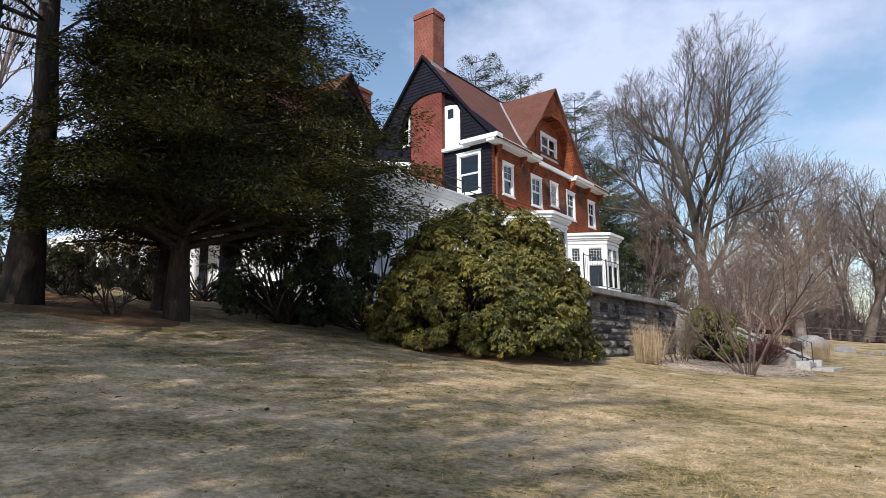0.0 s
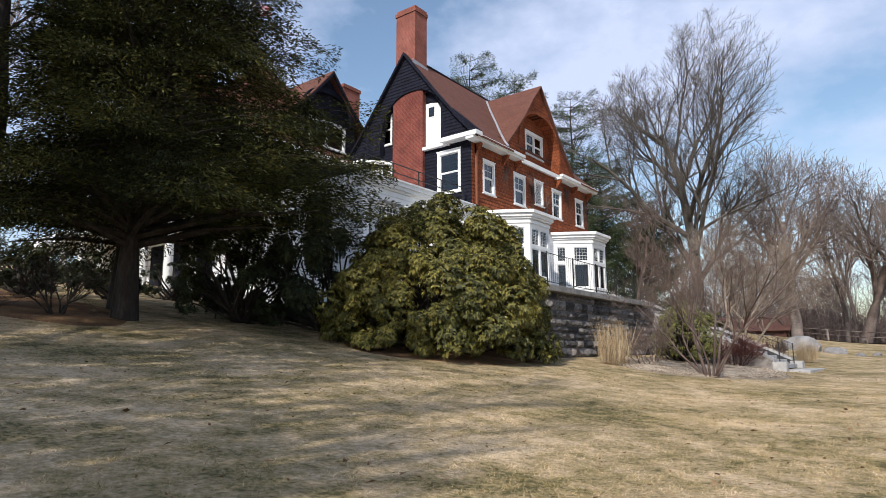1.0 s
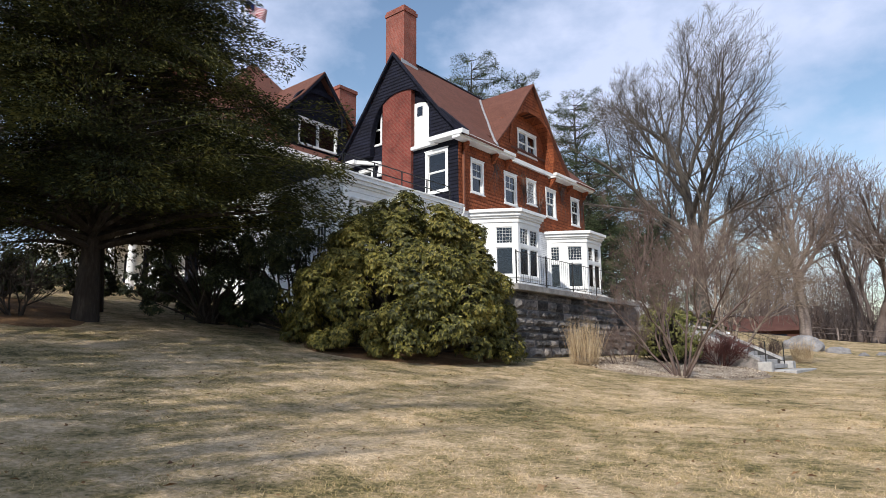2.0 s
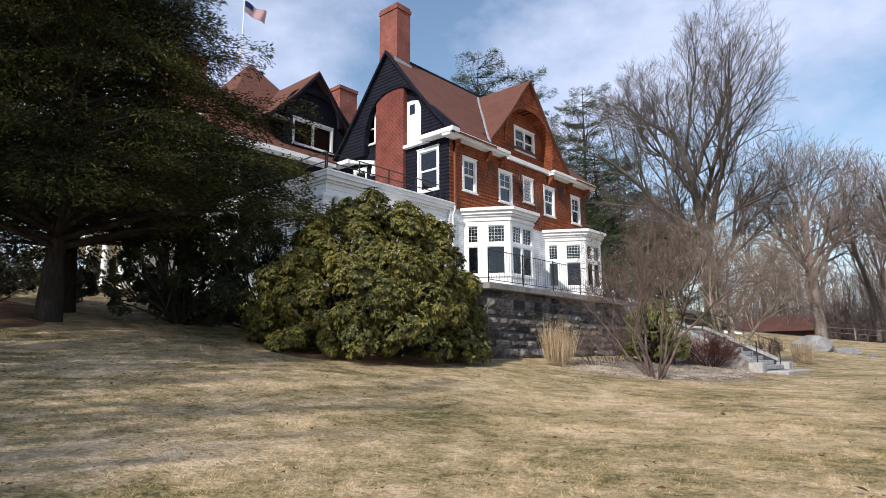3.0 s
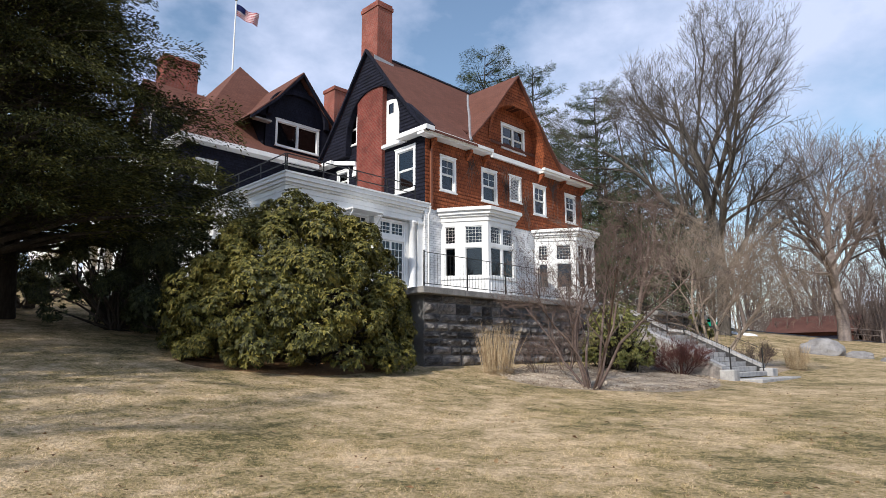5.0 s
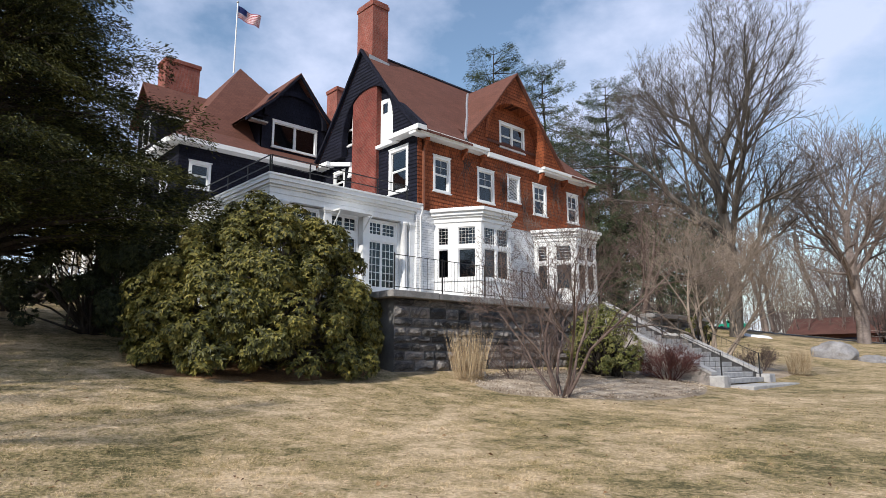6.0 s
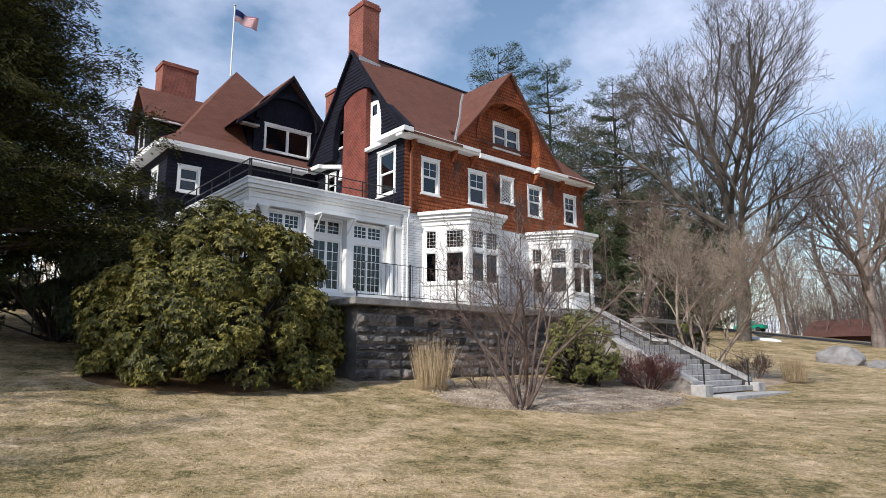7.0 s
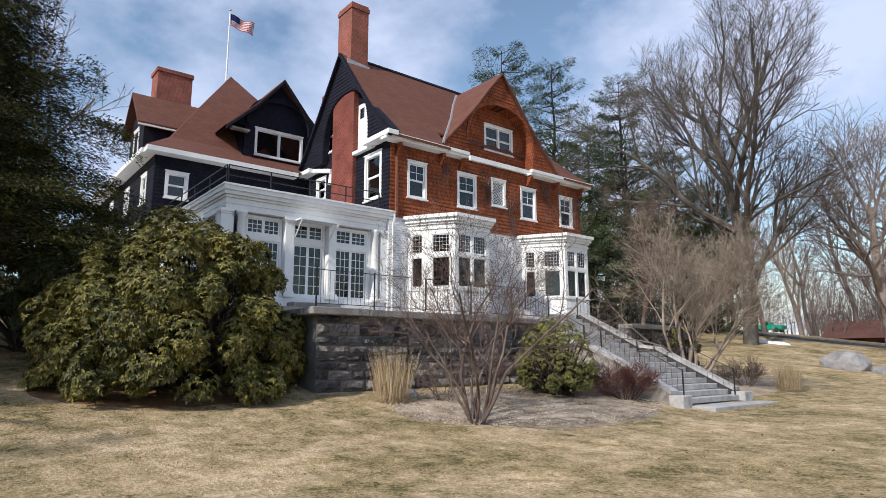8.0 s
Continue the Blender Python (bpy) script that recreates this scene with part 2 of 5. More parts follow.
def bx(bm, m, u0, u1, n0, n1, v0, v1):
    vs = [bm.verts.new(m @ Vector((u, n, v))) for v in (v0, v1) for n in (n0, n1) for u in (u0, u1)]
    for f in ((0, 1, 3, 2), (4, 6, 7, 5), (0, 4, 5, 1), (2, 3, 7, 6), (0, 2, 6, 4), (1, 5, 7, 3)):
        bm.faces.new([vs[i] for i in f])
    return bm


def box(m, *a):
    return bx(bmesh.new(), m, *a)


I4 = Matrix.Identity(4)


def rounded(bm, r=0.02):
    bmesh.ops.bevel(bm, geom=bm.edges[:], offset=r, segments=1, affect="EDGES")
    return bm


def ring(m, u0, u1, v0, v1, c, base, n0, n1):
    """A closed rectangular frame, c wide, base wide at the foot."""
    bm = bmesh.new()
    rects = [((u0, v0), (u1, v0), (u1, v1), (u0, v1)), ((u0 + c, v0 + base), (u1 - c, v0 + base), (u1 - c, v1 - c), (u0 + c, v1 - c))]
    vs = [[[bm.verts.new(m @ Vector((u, n, v))) for u, v in r] for r in rects] for n in (n0, n1)]
    for i in range(4):
        j = (i + 1) % 4
        for k in (0, 1):
            bm.faces.new((vs[k][0][i], vs[k][0][j], vs[k][1][j], vs[k][1][i]))
            bm.faces.new((vs[0][k][i], vs[0][k][j], vs[1][k][j], vs[1][k][i]))
    return bm


def prism(m, outline, n0, n1):
    """A flat outline (u, v) given thickness from n0 to n1."""
    bm = bmesh.new()
    a = [bm.verts.new(m @ Vector((u, n0, v))) for u, v in outline]
    b = [bm.verts.new(m @ Vector((u, n1, v))) for u, v in outline]
    bm.faces.new(a)
    bm.faces.new(b)
    k = len(a)
    for i in range(k):
        bm.faces.new((a[i], a[(i + 1) % k], b[(i + 1) % k], b[i]))
    return bm


def strip(m, lower, upper, n0, n1):
    """A solid between two matching curves (u, v)."""
    bm = bmesh.new()
    rows = [[bm.verts.new(m @ Vector((u, n, v))) for u, v in c] for n in (n0, n1) for c in (lower, upper)]
    la, ua, lb, ub = rows
    for i in range(len(lower) - 1):
        bm.faces.new((la[i], la[i + 1], ua[i + 1], ua[i]))
        bm.faces.new((lb[i], ub[i], ub[i + 1], lb[i + 1]))
        bm.faces.new((la[i], lb[i], lb[i + 1], la[i + 1]))
        bm.faces.new((ua[i], ua[i + 1], ub[i + 1], ub[i]))
    for i in (0, len(lower) - 1):
        bm.faces.new((la[i], ua[i], ub[i], lb[i]))
    return bm


def spans(u0, u1, v0, v1, holes):
    """Stretches of [u0, u1] left between the holes that overlap the rows v0..v1."""
    cuts = sorted((h[0], h[1]) for h in holes if h[2] < v1 - 1e-4 and h[3] > v0 + 1e-4)
    out, at = [], u0
    for a, b in cuts:
        if a > at:
            out.append((at, a))
        at = max(at, b)
    if at < u1:
        out.append((at, u1))
    return out


def coursed(name, mat, parent, m, u0, u1, v0, v1, holes, course=0.185, proud=0.028, thick=0.22, label=""):
    """A wall with openings, clad in overlapping courses that stand proud at their lower edge."""
    bm = bmesh.new()
    levels = sorted({v0, v1, *[h[i] for h in holes for i in (2, 3) if v0 < h[i] < v1]})
    for a, b in zip(levels, levels[1:]):
        for s, e in spans(u0, u1, a, b, holes):
            bx(bm, m, s, e, -thick, 0, a, b)
    wall = part(name, bm, mat, parent, label)
    bm = bmesh.new()
    v = v0
    while v < v1 - 0.01:
        w = min(v + course, v1)
        for s, e in spans(u0, u1, v, w, holes):
            p = [m @ Vector(c) for c in ((s, 0.002, v), (s, proud, v), (s, 0.004, w), (e, 0.002, v), (e, proud, v), (e, 0.004, w))]
            q = [bm.verts.new(c) for c in p]
            for f in ((0, 1, 2), (3, 5, 4), (0, 3, 4, 1), (1, 4, 5, 2)):
                bm.faces.new([q[i] for i in f])
        v = w
    tagged(part("cladding", bm, mat, wall), kind="stuff")
    return wall


def tube_mesh(lines, sides=4):
    """Verts and faces of tapered tubes along polylines of (point, radius)."""
    V, F = [], []
    for pts, rad in lines:
        k = len(pts)
        base = len(V)
        for i in range(k):
            d = (pts[min(i + 1, k - 1)] - pts[max(i - 1, 0)])
            d = d / (np.linalg.norm(d) + 1e-9)
            h = np.array((0.0, 0.0, 1.0)) if abs(d[2]) < 0.9 else np.array((1.0, 0.0, 0.0))
            a = np.cross(d, h)
            a /= np.linalg.norm(a) + 1e-9
            b = np.cross(d, a)
            for j in range(sides):
                t = 2 * math.pi * j / sides
                V.append(tuple(pts[i] + rad[i] * (a * math.cos(t) + b * math.sin(t))))
        for i in range(k - 1):
            for j in range(sides):
                p, q = base + i * sides + j, base + i * sides + (j + 1) % sides
                F.append((p, q, q + sides, p + sides))
    return V, F


def grow(seed, base, way, length, radius, levels, kids, spread, up=0.25, ratio=0.62, steps=6, wobble=0.12, first=0.35, thin=0.0035):
    """Branches of a bare tree or shrub as polylines, level by level."""
    rs = np.random.RandomState(seed)
    levels_out = []
    todo = [(np.array(base, float), np.array(way, float), length, radius, first)]
    for lev in range(levels):
        lines, nxt = [], []
        k = max(3, steps - lev)
        for p, d, ln, r, f0 in todo:
            d = d / np.linalg.norm(d)
            pts, rad = [p.copy()], [r]
            q = p.copy()
            for i in range(1, k + 1):
                d = d + rs.normal(0, wobble, 3) + np.array((0, 0, up * 0.25))
                d /= np.linalg.norm(d)
                q = q + d * ln / k
                pts.append(q.copy())
                rad.append(max(thin, r * (1 - 0.62 * i / k)))
            lines.append((pts, rad))
            if lev < levels - 1:
                n = kids[lev]
                turn = rs.uniform(0, 6.28)
                for c in range(n):
                    f = f0 + (0.98 - f0) * (c + rs.uniform(0.2, 0.8)) / n
                    i = min(int(f * k), k - 1)
                    g = f * k - i
                    at = pts[i] * (1 - g) + pts[i + 1] * g
                    ax = pts[i + 1] - pts[i]
                    ax /= np.linalg.norm(ax)
                    turn += 2.4 + rs.normal(0, 0.4)
                    h = np.cross(ax, (0.3, 0.5, 0.81))
                    h /= np.linalg.norm(h) + 1e-9
                    s = h * math.cos(turn) + np.cross(ax, h) * math.sin(turn)
                    ang = (spread[lev] if isinstance(spread, tuple) else spread) * rs.uniform(0.75, 1.25)
                    w = ax * math.cos(ang) + s * math.sin(ang) + np.array((0, 0, up))
                    rr = max(thin, (rad[i] * (1 - g) + rad[i + 1] * g) * rs.uniform(0.5, 0.72))
                    nxt.append((at, w, ln * ratio * rs.uniform(0.75, 1.2) * (1.12 - 0.45 * f), rr, 0.2))
        levels_out.append(lines)
        todo = nxt
    return levels_out


def leaf_mesh(P, A, B, ln, wd, droop=0.0):
    """Bent four-cornered leaves at P, along A, wide along B."""
    n = len(P)
    ln, wd = np.broadcast_to(ln, n)[:, None], np.broadcast_to(wd, n)[:, None]
    up = np.cross(A, B)
    V = np.stack([P, P + A * ln * 0.5 + B * wd * 0.5 - up * wd * 0.15, P + A * ln - np.array((0, 0, 1.0)) * ln * droop, P + A * ln * 0.5 - B * wd * 0.5 - up * wd * 0.15], 1).reshape(-1, 3)
    F = np.arange(4 * n).reshape(n, 4)
    return V, F


def unit(a):
    return a / (np.linalg.norm(a, axis=1, keepdims=True) + 1e-9)


def z_ground(x, y):
    """Height of the lawn."""
    u = np.maximum(-np.asarray(x, float), 0)
    y = np.asarray(y, float)
    w = np.maximum(y - 28, 0)
    far = np.minimum(w, 35)
    r = 0.34 + 0.011 * np.minimum(y, 60) + 0.175 * np.minimum(u, 45) ** 2 / (np.minimum(u, 45) + 5) * np.clip(1 - w / 250, 0.5, 1) + 0.04 * far ** 2 / (far + 8)
    return r - 0.02 * np.clip(x, 0, 60)


def zg(x, y):
    return float(z_ground(x, y))

# ---- ground ----


def axis(lo, hi, near_lo, near_hi, step):
    a = list(np.arange(near_lo, near_hi, step))
    s, x = step, near_hi
    while x < hi:
        a.append(x)
        s *= 1.22
        x += s
    a.append(hi)
    s, x = step, near_lo
    while x > lo:
        s *= 1.22
        x -= s
        a.insert(0, max(x, lo))
    return np.array(a)


gx, gy = axis(-600, 600, -16, 10, 0.25), axis(-400, 900, -4, 36, 0.25)
X, Y = np.meshgrid(gx, gy)
Z = z_ground(X, Y)
rs0 = np.random.RandomState(3)
near = np.clip(1 - np.hypot(X - 0, Y - 14) / 60, 0, 1)
Z = Z + near * (0.007 * np.sin(X * 1.7 + 0.8 * np.sin(Y * 0.9)) * np.sin(Y * 1.3 + 1.1) + rs0.normal(0, 0.003, X.shape))
nx, ny = len(gx), len(gy)
idx = np.arange(nx * ny).reshape(ny, nx)
F = np.stack([idx[:-1, :-1], idx[:-1, 1:], idx[1:, 1:], idx[1:, :-1]], -1).reshape(-1, 4)
ground = raw("ground", np.stack([X, Y, Z], -1).reshape(-1, 3), F, m_lawn, smooth=True)
tagged(ground, "dry tan winter lawn with green patches", "lawn", kind="structure")


def patch(name, outline, mat, label, category, lift=0.03, ring=8):
    """A bed that follows the ground, from its edge inwards."""
    c = np.mean(np.array(outline), axis=0)
    k = len(outline)
    V, Fs = [], []
    for r in range(ring + 1):
        f = 1 - r / ring * 0.97
        for i, (x, y) in enumerate(outline):
            px, py = c[0] + (x - c[0]) * f, c[1] + (y - c[1]) * f
            V.append((px, py, zg(px, py) + lift * min(1, r * 0.8) + (0.0 if r == 0 else 0.012 * math.sin(5 * px) * math.sin(4 * py))))
    for r in range(ring):
        for i in range(k):
            j = (i + 1) % k
            Fs.append((r * k + i, r * k + j, (r + 1) * k + j, (r + 1) * k + i))
    Fs.append(tuple(ring * k + i for i in range(k)))
    o = raw(name, V, Fs, mat, smooth=True)
    return tagged(o, label, category, kind="structure")


def blob(cx, cy, rx, ry, n=40, wob=0.12, seed=1):
    r = random.Random(seed)
    ph = [r.uniform(0, 6.28) for _ in range(4)]
    out = []
    for i in range(n):
        t = 2 * math.pi * i / n
        w = 1 + wob * (math.sin(2 * t + ph[0]) + 0.6 * math.sin(3 * t + ph[1]) + 0.4 * math.sin(5 * t + ph[2]))
        out.append((cx + rx * w * math.cos(t), cy + ry * w * math.sin(t)))
    return out


patch("gravel_bed", blob(-4.5, 22.5, 2.45, 4.5, n=80, wob=0.05, seed=4), m_gravel, "pale gravel planting bed below the stone wall", "gravel bed", 0.05)
patch("mulch_bed", blob(-19.5, 5.6, 5.6, 3.0, n=90, wob=0.16, seed=2), m_mulch, "brown pine needle mulch under the evergreens", "mulch", 0.05)
patch("leaf_litter", blob(-9.3, 14.3, 2.75, 2.75, n=70, wob=0.06, seed=6), m_mulch, "rusty leaf litter round the rhododendron", "mulch", 0.04)
patch("gravel_bed", blob(-4.6, 33.2, 1.8, 2.4, wob=0.08, seed=5), m_gravel, "pale gravel planting bed beyond the steps", "gravel bed", 0.05)

# ---- terrace and steps ----
TX, TY0, TY1 = -7.4, 17.3, 36.2
COPE = 3.55
terrace = thing("terrace", (-11, 26, 1), "raised terrace behind a grey granite block wall", "terrace", kind="structure")
core = bmesh.new()
bx(core, I4, -15.6, TX - 0.12, TY0 + 0.12, 26.3, 0.0, 3.36)
bx(core, I4, -15.6, -9.9, 26.3, 31.0, 0.0, 3.9)
bx(core, I4, -15.6, TX - 0.12, 31.0, TY1, 0.0, 3.36)
bx(core, I4, -40.0, -15.6, 17.5, 40.0, 0.0, 3.6)
part("wall_core", core, m_mortar, terrace)
part("paving", box(I4, -15.5, -12.2, 17.5, 36, 3.362, 3.95), m_coping, terrace)

stone_meshes = []
for k in range(14):
    r = random.Random(100 + k)
    bm = bmesh.new()
    bmesh.ops.create_grid(bm, x_segments=5, y_segments=3, size=0.5)
    tx, ty = r.uniform(-0.35, 0.35), r.uniform(-0.35, 0.35)
    for v in bm.verts:
        edge = abs(v.co.x) > 0.49 or abs(v.co.y) > 0.49
        v.co.z = 0.02 if edge else max(0.25, 0.7 + tx * v.co.x * 2 + ty * v.co.y * 2 + r.uniform(-0.3, 0.3))
        v.co.x += r.uniform(-0.04, 0.04) * (0.5 if edge else 1)
        v.co.y += r.uniform(-0.06, 0.06) * (0.5 if edge else 1)
    me = bpy.data.meshes.new("stone")
    bm.to_mesh(me)
    bm.free()
    me.materials.append(m_stone)
    stone_meshes.append(me)


def stones(m, u0, u1, bottom, v1, parent, seed, course=0.27, width=0.55, depth=0.15):
    """Squared granite blocks with rough bulging faces, laid in courses."""
    r = random.Random(seed)
    v = v1
    while True:
        h = course * r.uniform(0.75, 1.2)
        u = u0
        alive = False
        while u < u1 - 0.02:
            w = min(width * r.uniform(0.6, 1.45), u1 - u)
            if u1 - u - w < 0.18:
                w = u1 - u
            if v > bottom(u + w / 2):
                alive = True
                o = new("stone", r.choice(stone_meshes))
                o.parent, o.matrix_parent_inverse = parent, parent.matrix_basis.inverted()
                flip = r.choice((-1, 1))
                a = m.to_3x3()
                eu, en, ev = a @ Vector((1, 0, 0)), a @ Vector((0, 1, 0)), a @ Vector((0, 0, 1))
                d = depth * r.uniform(0.6, 1.2)
                sx, sy = w - 0.022, h - 0.022
                cen = m @ Vector((u + w / 2, 0.004, v - h / 2))
                if eu.cross(ev).dot(en) < 0:
                    eu = -eu
                o.matrix_basis = Matrix(((eu.x * sx * flip, ev.x * sy * flip, en.x * d, cen.x), (eu.y * sx * flip, ev.y * sy * flip, en.y * d, cen.y), (eu.z * sx * flip, ev.z * sy * flip, en.z * d, cen.z), (0, 0, 0, 1)))
            u += w
        v -= h
        if not alive or v < -1:
            break


def coping(m, u0, u1, parent, top=COPE, out=0.16, back=0.5, length=1.5, seed=1):
    r = random.Random(seed)
    u = u0
    while u < u1 - 0.05:
        w = min(length * r.uniform(0.85, 1.15), u1 - u)
        part("coping_stone", rounded(box(m, u + 0.004, u + w - 0.004, -back, out, top - 0.19, top + r.uniform(-0.006, 0.006)), 0.018), m_coping, parent)
        u += w


coping(wall_x(TX), TY0 - 0.14, 26.35, terrace, seed=2)
coping(wall_x(TX), 31.0, TY1, terrace, seed=3)
coping(wall_y(TY0), -15.4, TX - 0.5, terrace, seed=4)


def rail(name, m, u0, u1, z0, parent_loc, label, height=1.0, post=1.9):
    """Thin iron railing: posts, two rails, balusters."""
    t = thing(name, parent_loc, label, "railing", "iron railings")
    n = max(1, round((u1 - u0) / post))
    for i in range(n + 1):
        u = u0 + (u1 - u0) * i / n
        part("post", box(m, u - 0.016, u + 0.016, -0.016, 0.016, z0, z0 + height + 0.05), m_iron, t)
    for v in (0.10, height):
        part("rail", box(m, u0, u1, -0.011, 0.011, z0 + v - 0.009, z0 + v + 0.009), m_iron, t)
    u = u0 + 0.13
    while u < u1 - 0.05:
        part("baluster", box(m, u - 0.0034, u + 0.0034, -0.0034, 0.0034, z0 + 0.10, z0 + height), m_iron, t)
        u += 0.135
    return t


rail("terrace_railing", wall_x(TX + 0.02), TY0, 26.3, COPE, (TX, 21.8, COPE), "thin black iron railing on the stone wall's coping")
rail("terrace_railing", wall_x(TX + 0.02), 31.1, TY1, COPE, (TX, 33.6, COPE), "thin black iron picket railing beyond the steps", 0.95)

steps = thing("staircase", (-5.8, 28.7, 0.9), "broad granite staircase in two flights with stone cheek walls", "staircase")
SY0, SY1 = 26.95, 30.2
RUN, RISE = 0.365, 0.172
x, z = -2.75, 0.86
for k in range(18):
    deep = RUN
    if k == 8:
        deep = 0.8
    part("step", rounded(box(I4, x - deep - 0.06, x, SY0, SY1, z + 0.01, z + RISE), 0.012), m_granite, steps)
    if z > 1.0:
        part("step_base", box(I4, x - deep - 0.02, x - 0.03, SY0, SY1, 0.2, z + 0.008), m_coping, steps)
    z += RISE
    x -= deep
    if z > 3.85:
        break
slope = [(-2.95, 1.16), (-5.75, 2.52), (-6.45, 2.60), (-9.2, 3.98)]
for y0, y1 in ((26.55, 26.95), (30.2, 30.62)):
    m = wall_y(0.0)
    outl = [(-9.4, 0.3), (-2.95, 0.3)] + slope + [(-9.4, 3.98)]
    part("cheek_wall", prism(m, outl, -y1 + 0.03, -y0 - 0.03), m_stone, steps, "rough grey stone cheek wall")
    for a, b in zip(slope, slope[1:]):
        nseg = max(1, round(abs(b[0] - a[0]) / 0.75))
        for i in range(nseg):
            p = [a[0] + (b[0] - a[0]) * (i + 0.006) / nseg, a[1] + (b[1] - a[1]) * (i + 0.006) / nseg]
            q = [a[0] + (b[0] - a[0]) * (i + 0.994) / nseg, a[1] + (b[1] - a[1]) * (i + 0.994) / nseg]
            part("coping_stone", prism(m, [(p[0], p[1]), (q[0], q[1]), (q[0], q[1] + 0.1), (p[0], p[1] + 0.1)], -y1, -y0), m_granite, steps)
    part("end_block", rounded(box(I4, -3.02, -2.55, y0 - 0.05, y1 + 0.05, 0.5, 1.14), 0.025), m_granite, steps)
part("ground_slab", rounded(box(I4, -2.74, -1.85, 26.95, 30.9, 0.6, 0.84), 0.02), m_granite, steps)
for y in (27.05, 30.1):
    hr = thing("handrail", (-4.5, y, 1.2), "black iron handrail with thin pickets beside the granite steps", "railing", "iron railings")
    for (xa, za), (xb, zb) in (((-2.85, 0.95), (-5.75, 2.3)), ((-6.45, 2.4), (-9.2, 3.75))):
        lines = [([np.array((xa, y, za + 0.9)), np.array((xb, y, zb + 0.9))], [0.011, 0.011])]
        V, Fs = tube_mesh(lines, 6)
        raw("rail", V, Fs, m_iron, hr)
        for f in (0, 1):
            xx, zz = xa + (xb - xa) * f, za + (zb - za) * f
            part("post", box(I4, xx - 0.018, xx + 0.018, y - 0.018, y + 0.018, zz - 0.05, zz + 0.93), m_iron, hr)
        n = 16
        for i in range(1, n):
            xx, zz = xa + (xb - xa) * i / n, za + (zb - za) * i / n
            part("baluster", box(I4, xx - 0.0034, xx + 0.0034, y - 0.0034, y + 0.0034, zz + 0.08, zz + 0.9), m_iron, hr)

# ---- house ----
house = thing("house", (-20, 31, 3.6), "large red-shingled mansion with slate-blue gables and white trim", "house")
FX, GY, CX = -15.55, 25.0, -19.7
EAVE = 12.2


def window(m, u0, u1, v0, v1, parent, casing=0.14, style="hung", cols=2, rows=2, sill=True, name="window", label="", depth=0.09):
    """White casing, sashes with glazing bars, glass, a drape behind."""
    w = part(name, ring(m, u0, u1, v0, v1, casing, casing * 0.7, -0.12, 0.045), m_white, parent, label)
    if sill:
        part("sill", box(m, u0 - 0.05, u1 + 0.05, -0.1, 0.1, v0 - 0.06, v0 - 0.002), m_white, w)
        part("head_moulding", box(m, u0 - 0.04, u1 + 0.04, 0.0, 0.075, v1 + 0.002, v1 + 0.05), m_white, w)
    a, b, c, d = u0 + casing, u1 - casing, v0 + casing * 0.7, v1 - casing
    mid = (c + d) / 2
    lights = [(a, b, c, mid, -0.075), (a, b, mid, d, -0.045)] if style == "hung" else [(a, b, c, d, -0.055)]
    if style == "duo":
        h = (a + b) / 2
        lights = [(a, h - 0.03, c, d, -0.06), (h + 0.03, b, c, d, -0.06)]
        part("mullion", box(m, h - 0.06, h + 0.06, -0.1, 0.03, c, d), m_white, w)
    if style == "pair":
        h = (a + b) / 2
        lights = [(a, h - 0.03, c, mid, -0.07), (a, h - 0.03, mid, d, -0.045), (h + 0.03, b, c, mid, -0.07), (h + 0.03, b, mid, d, -0.045)]
        part("mullion", box(m, h - 0.06, h + 0.06, -0.1, 0.03, c, d), m_white, w)
    for k, (p, q, r, s, n) in enumerate(lights):
        sb = bmesh.new()
        t = 0.045
        for e in ((p, p + t, r, s), (q - t, q, r, s), (p + t, q - t, r, r + t), (p + t, q - t, s - t, s)):
            bx(sb, m, e[0], e[1], n - 0.015, n + 0.015, e[2], e[3])
        if style == "lattice":
            step = 0.17
            kk = -12
            while kk < 24:
                for sgn in (-1, 1):
                    pts = []
                    for f in np.linspace(0, 1, 40):
                        uu = p + (q - p) * f
                        vv = r + kk * step + sgn * (uu - p) * 1.6 + (0 if sgn > 0 else 1.0)
                        if r < vv < s:
                            pts.append((uu, vv))
                    if len(pts) > 1:
                        (ua, va), (ub, vb) = pts[0], pts[-1]
                        o = 0.028
                        vs = [sb.verts.new(m @ Vector(cc)) for cc in ((ua, n + 0.012, va - o), (ub, n + 0.012, vb - o), (ub, n + 0.012, vb + o), (ua, n + 0.012, va + o))]
                        sb.faces.new(vs)
                kk += 1
        else:
            top = style in ("grid", "pair") or k == len(lights) - 1
            cc, rr = (cols, rows) if top else (1, 1)
            for i in range(1, cc):
                uu = p + (q - p) * i / cc
                bx(sb, m, uu - 0.011, uu + 0.011, n - 0.01, n + 0.012, r + t, s - t)
            for i in range(1, rr):
                vv = r + (s - r) * i / rr
                bx(sb, m, p + t, q - t, n - 0.009, n + 0.011, vv - 0.011, vv + 0.011)
        part("sash", sb, m_white, w)
        part("pane", box(m, p + t * 0.5, q - t * 0.5, n - 0.006, n - 0.002, r + t * 0.5, s - t * 0.5), m_glass, w)
    return w


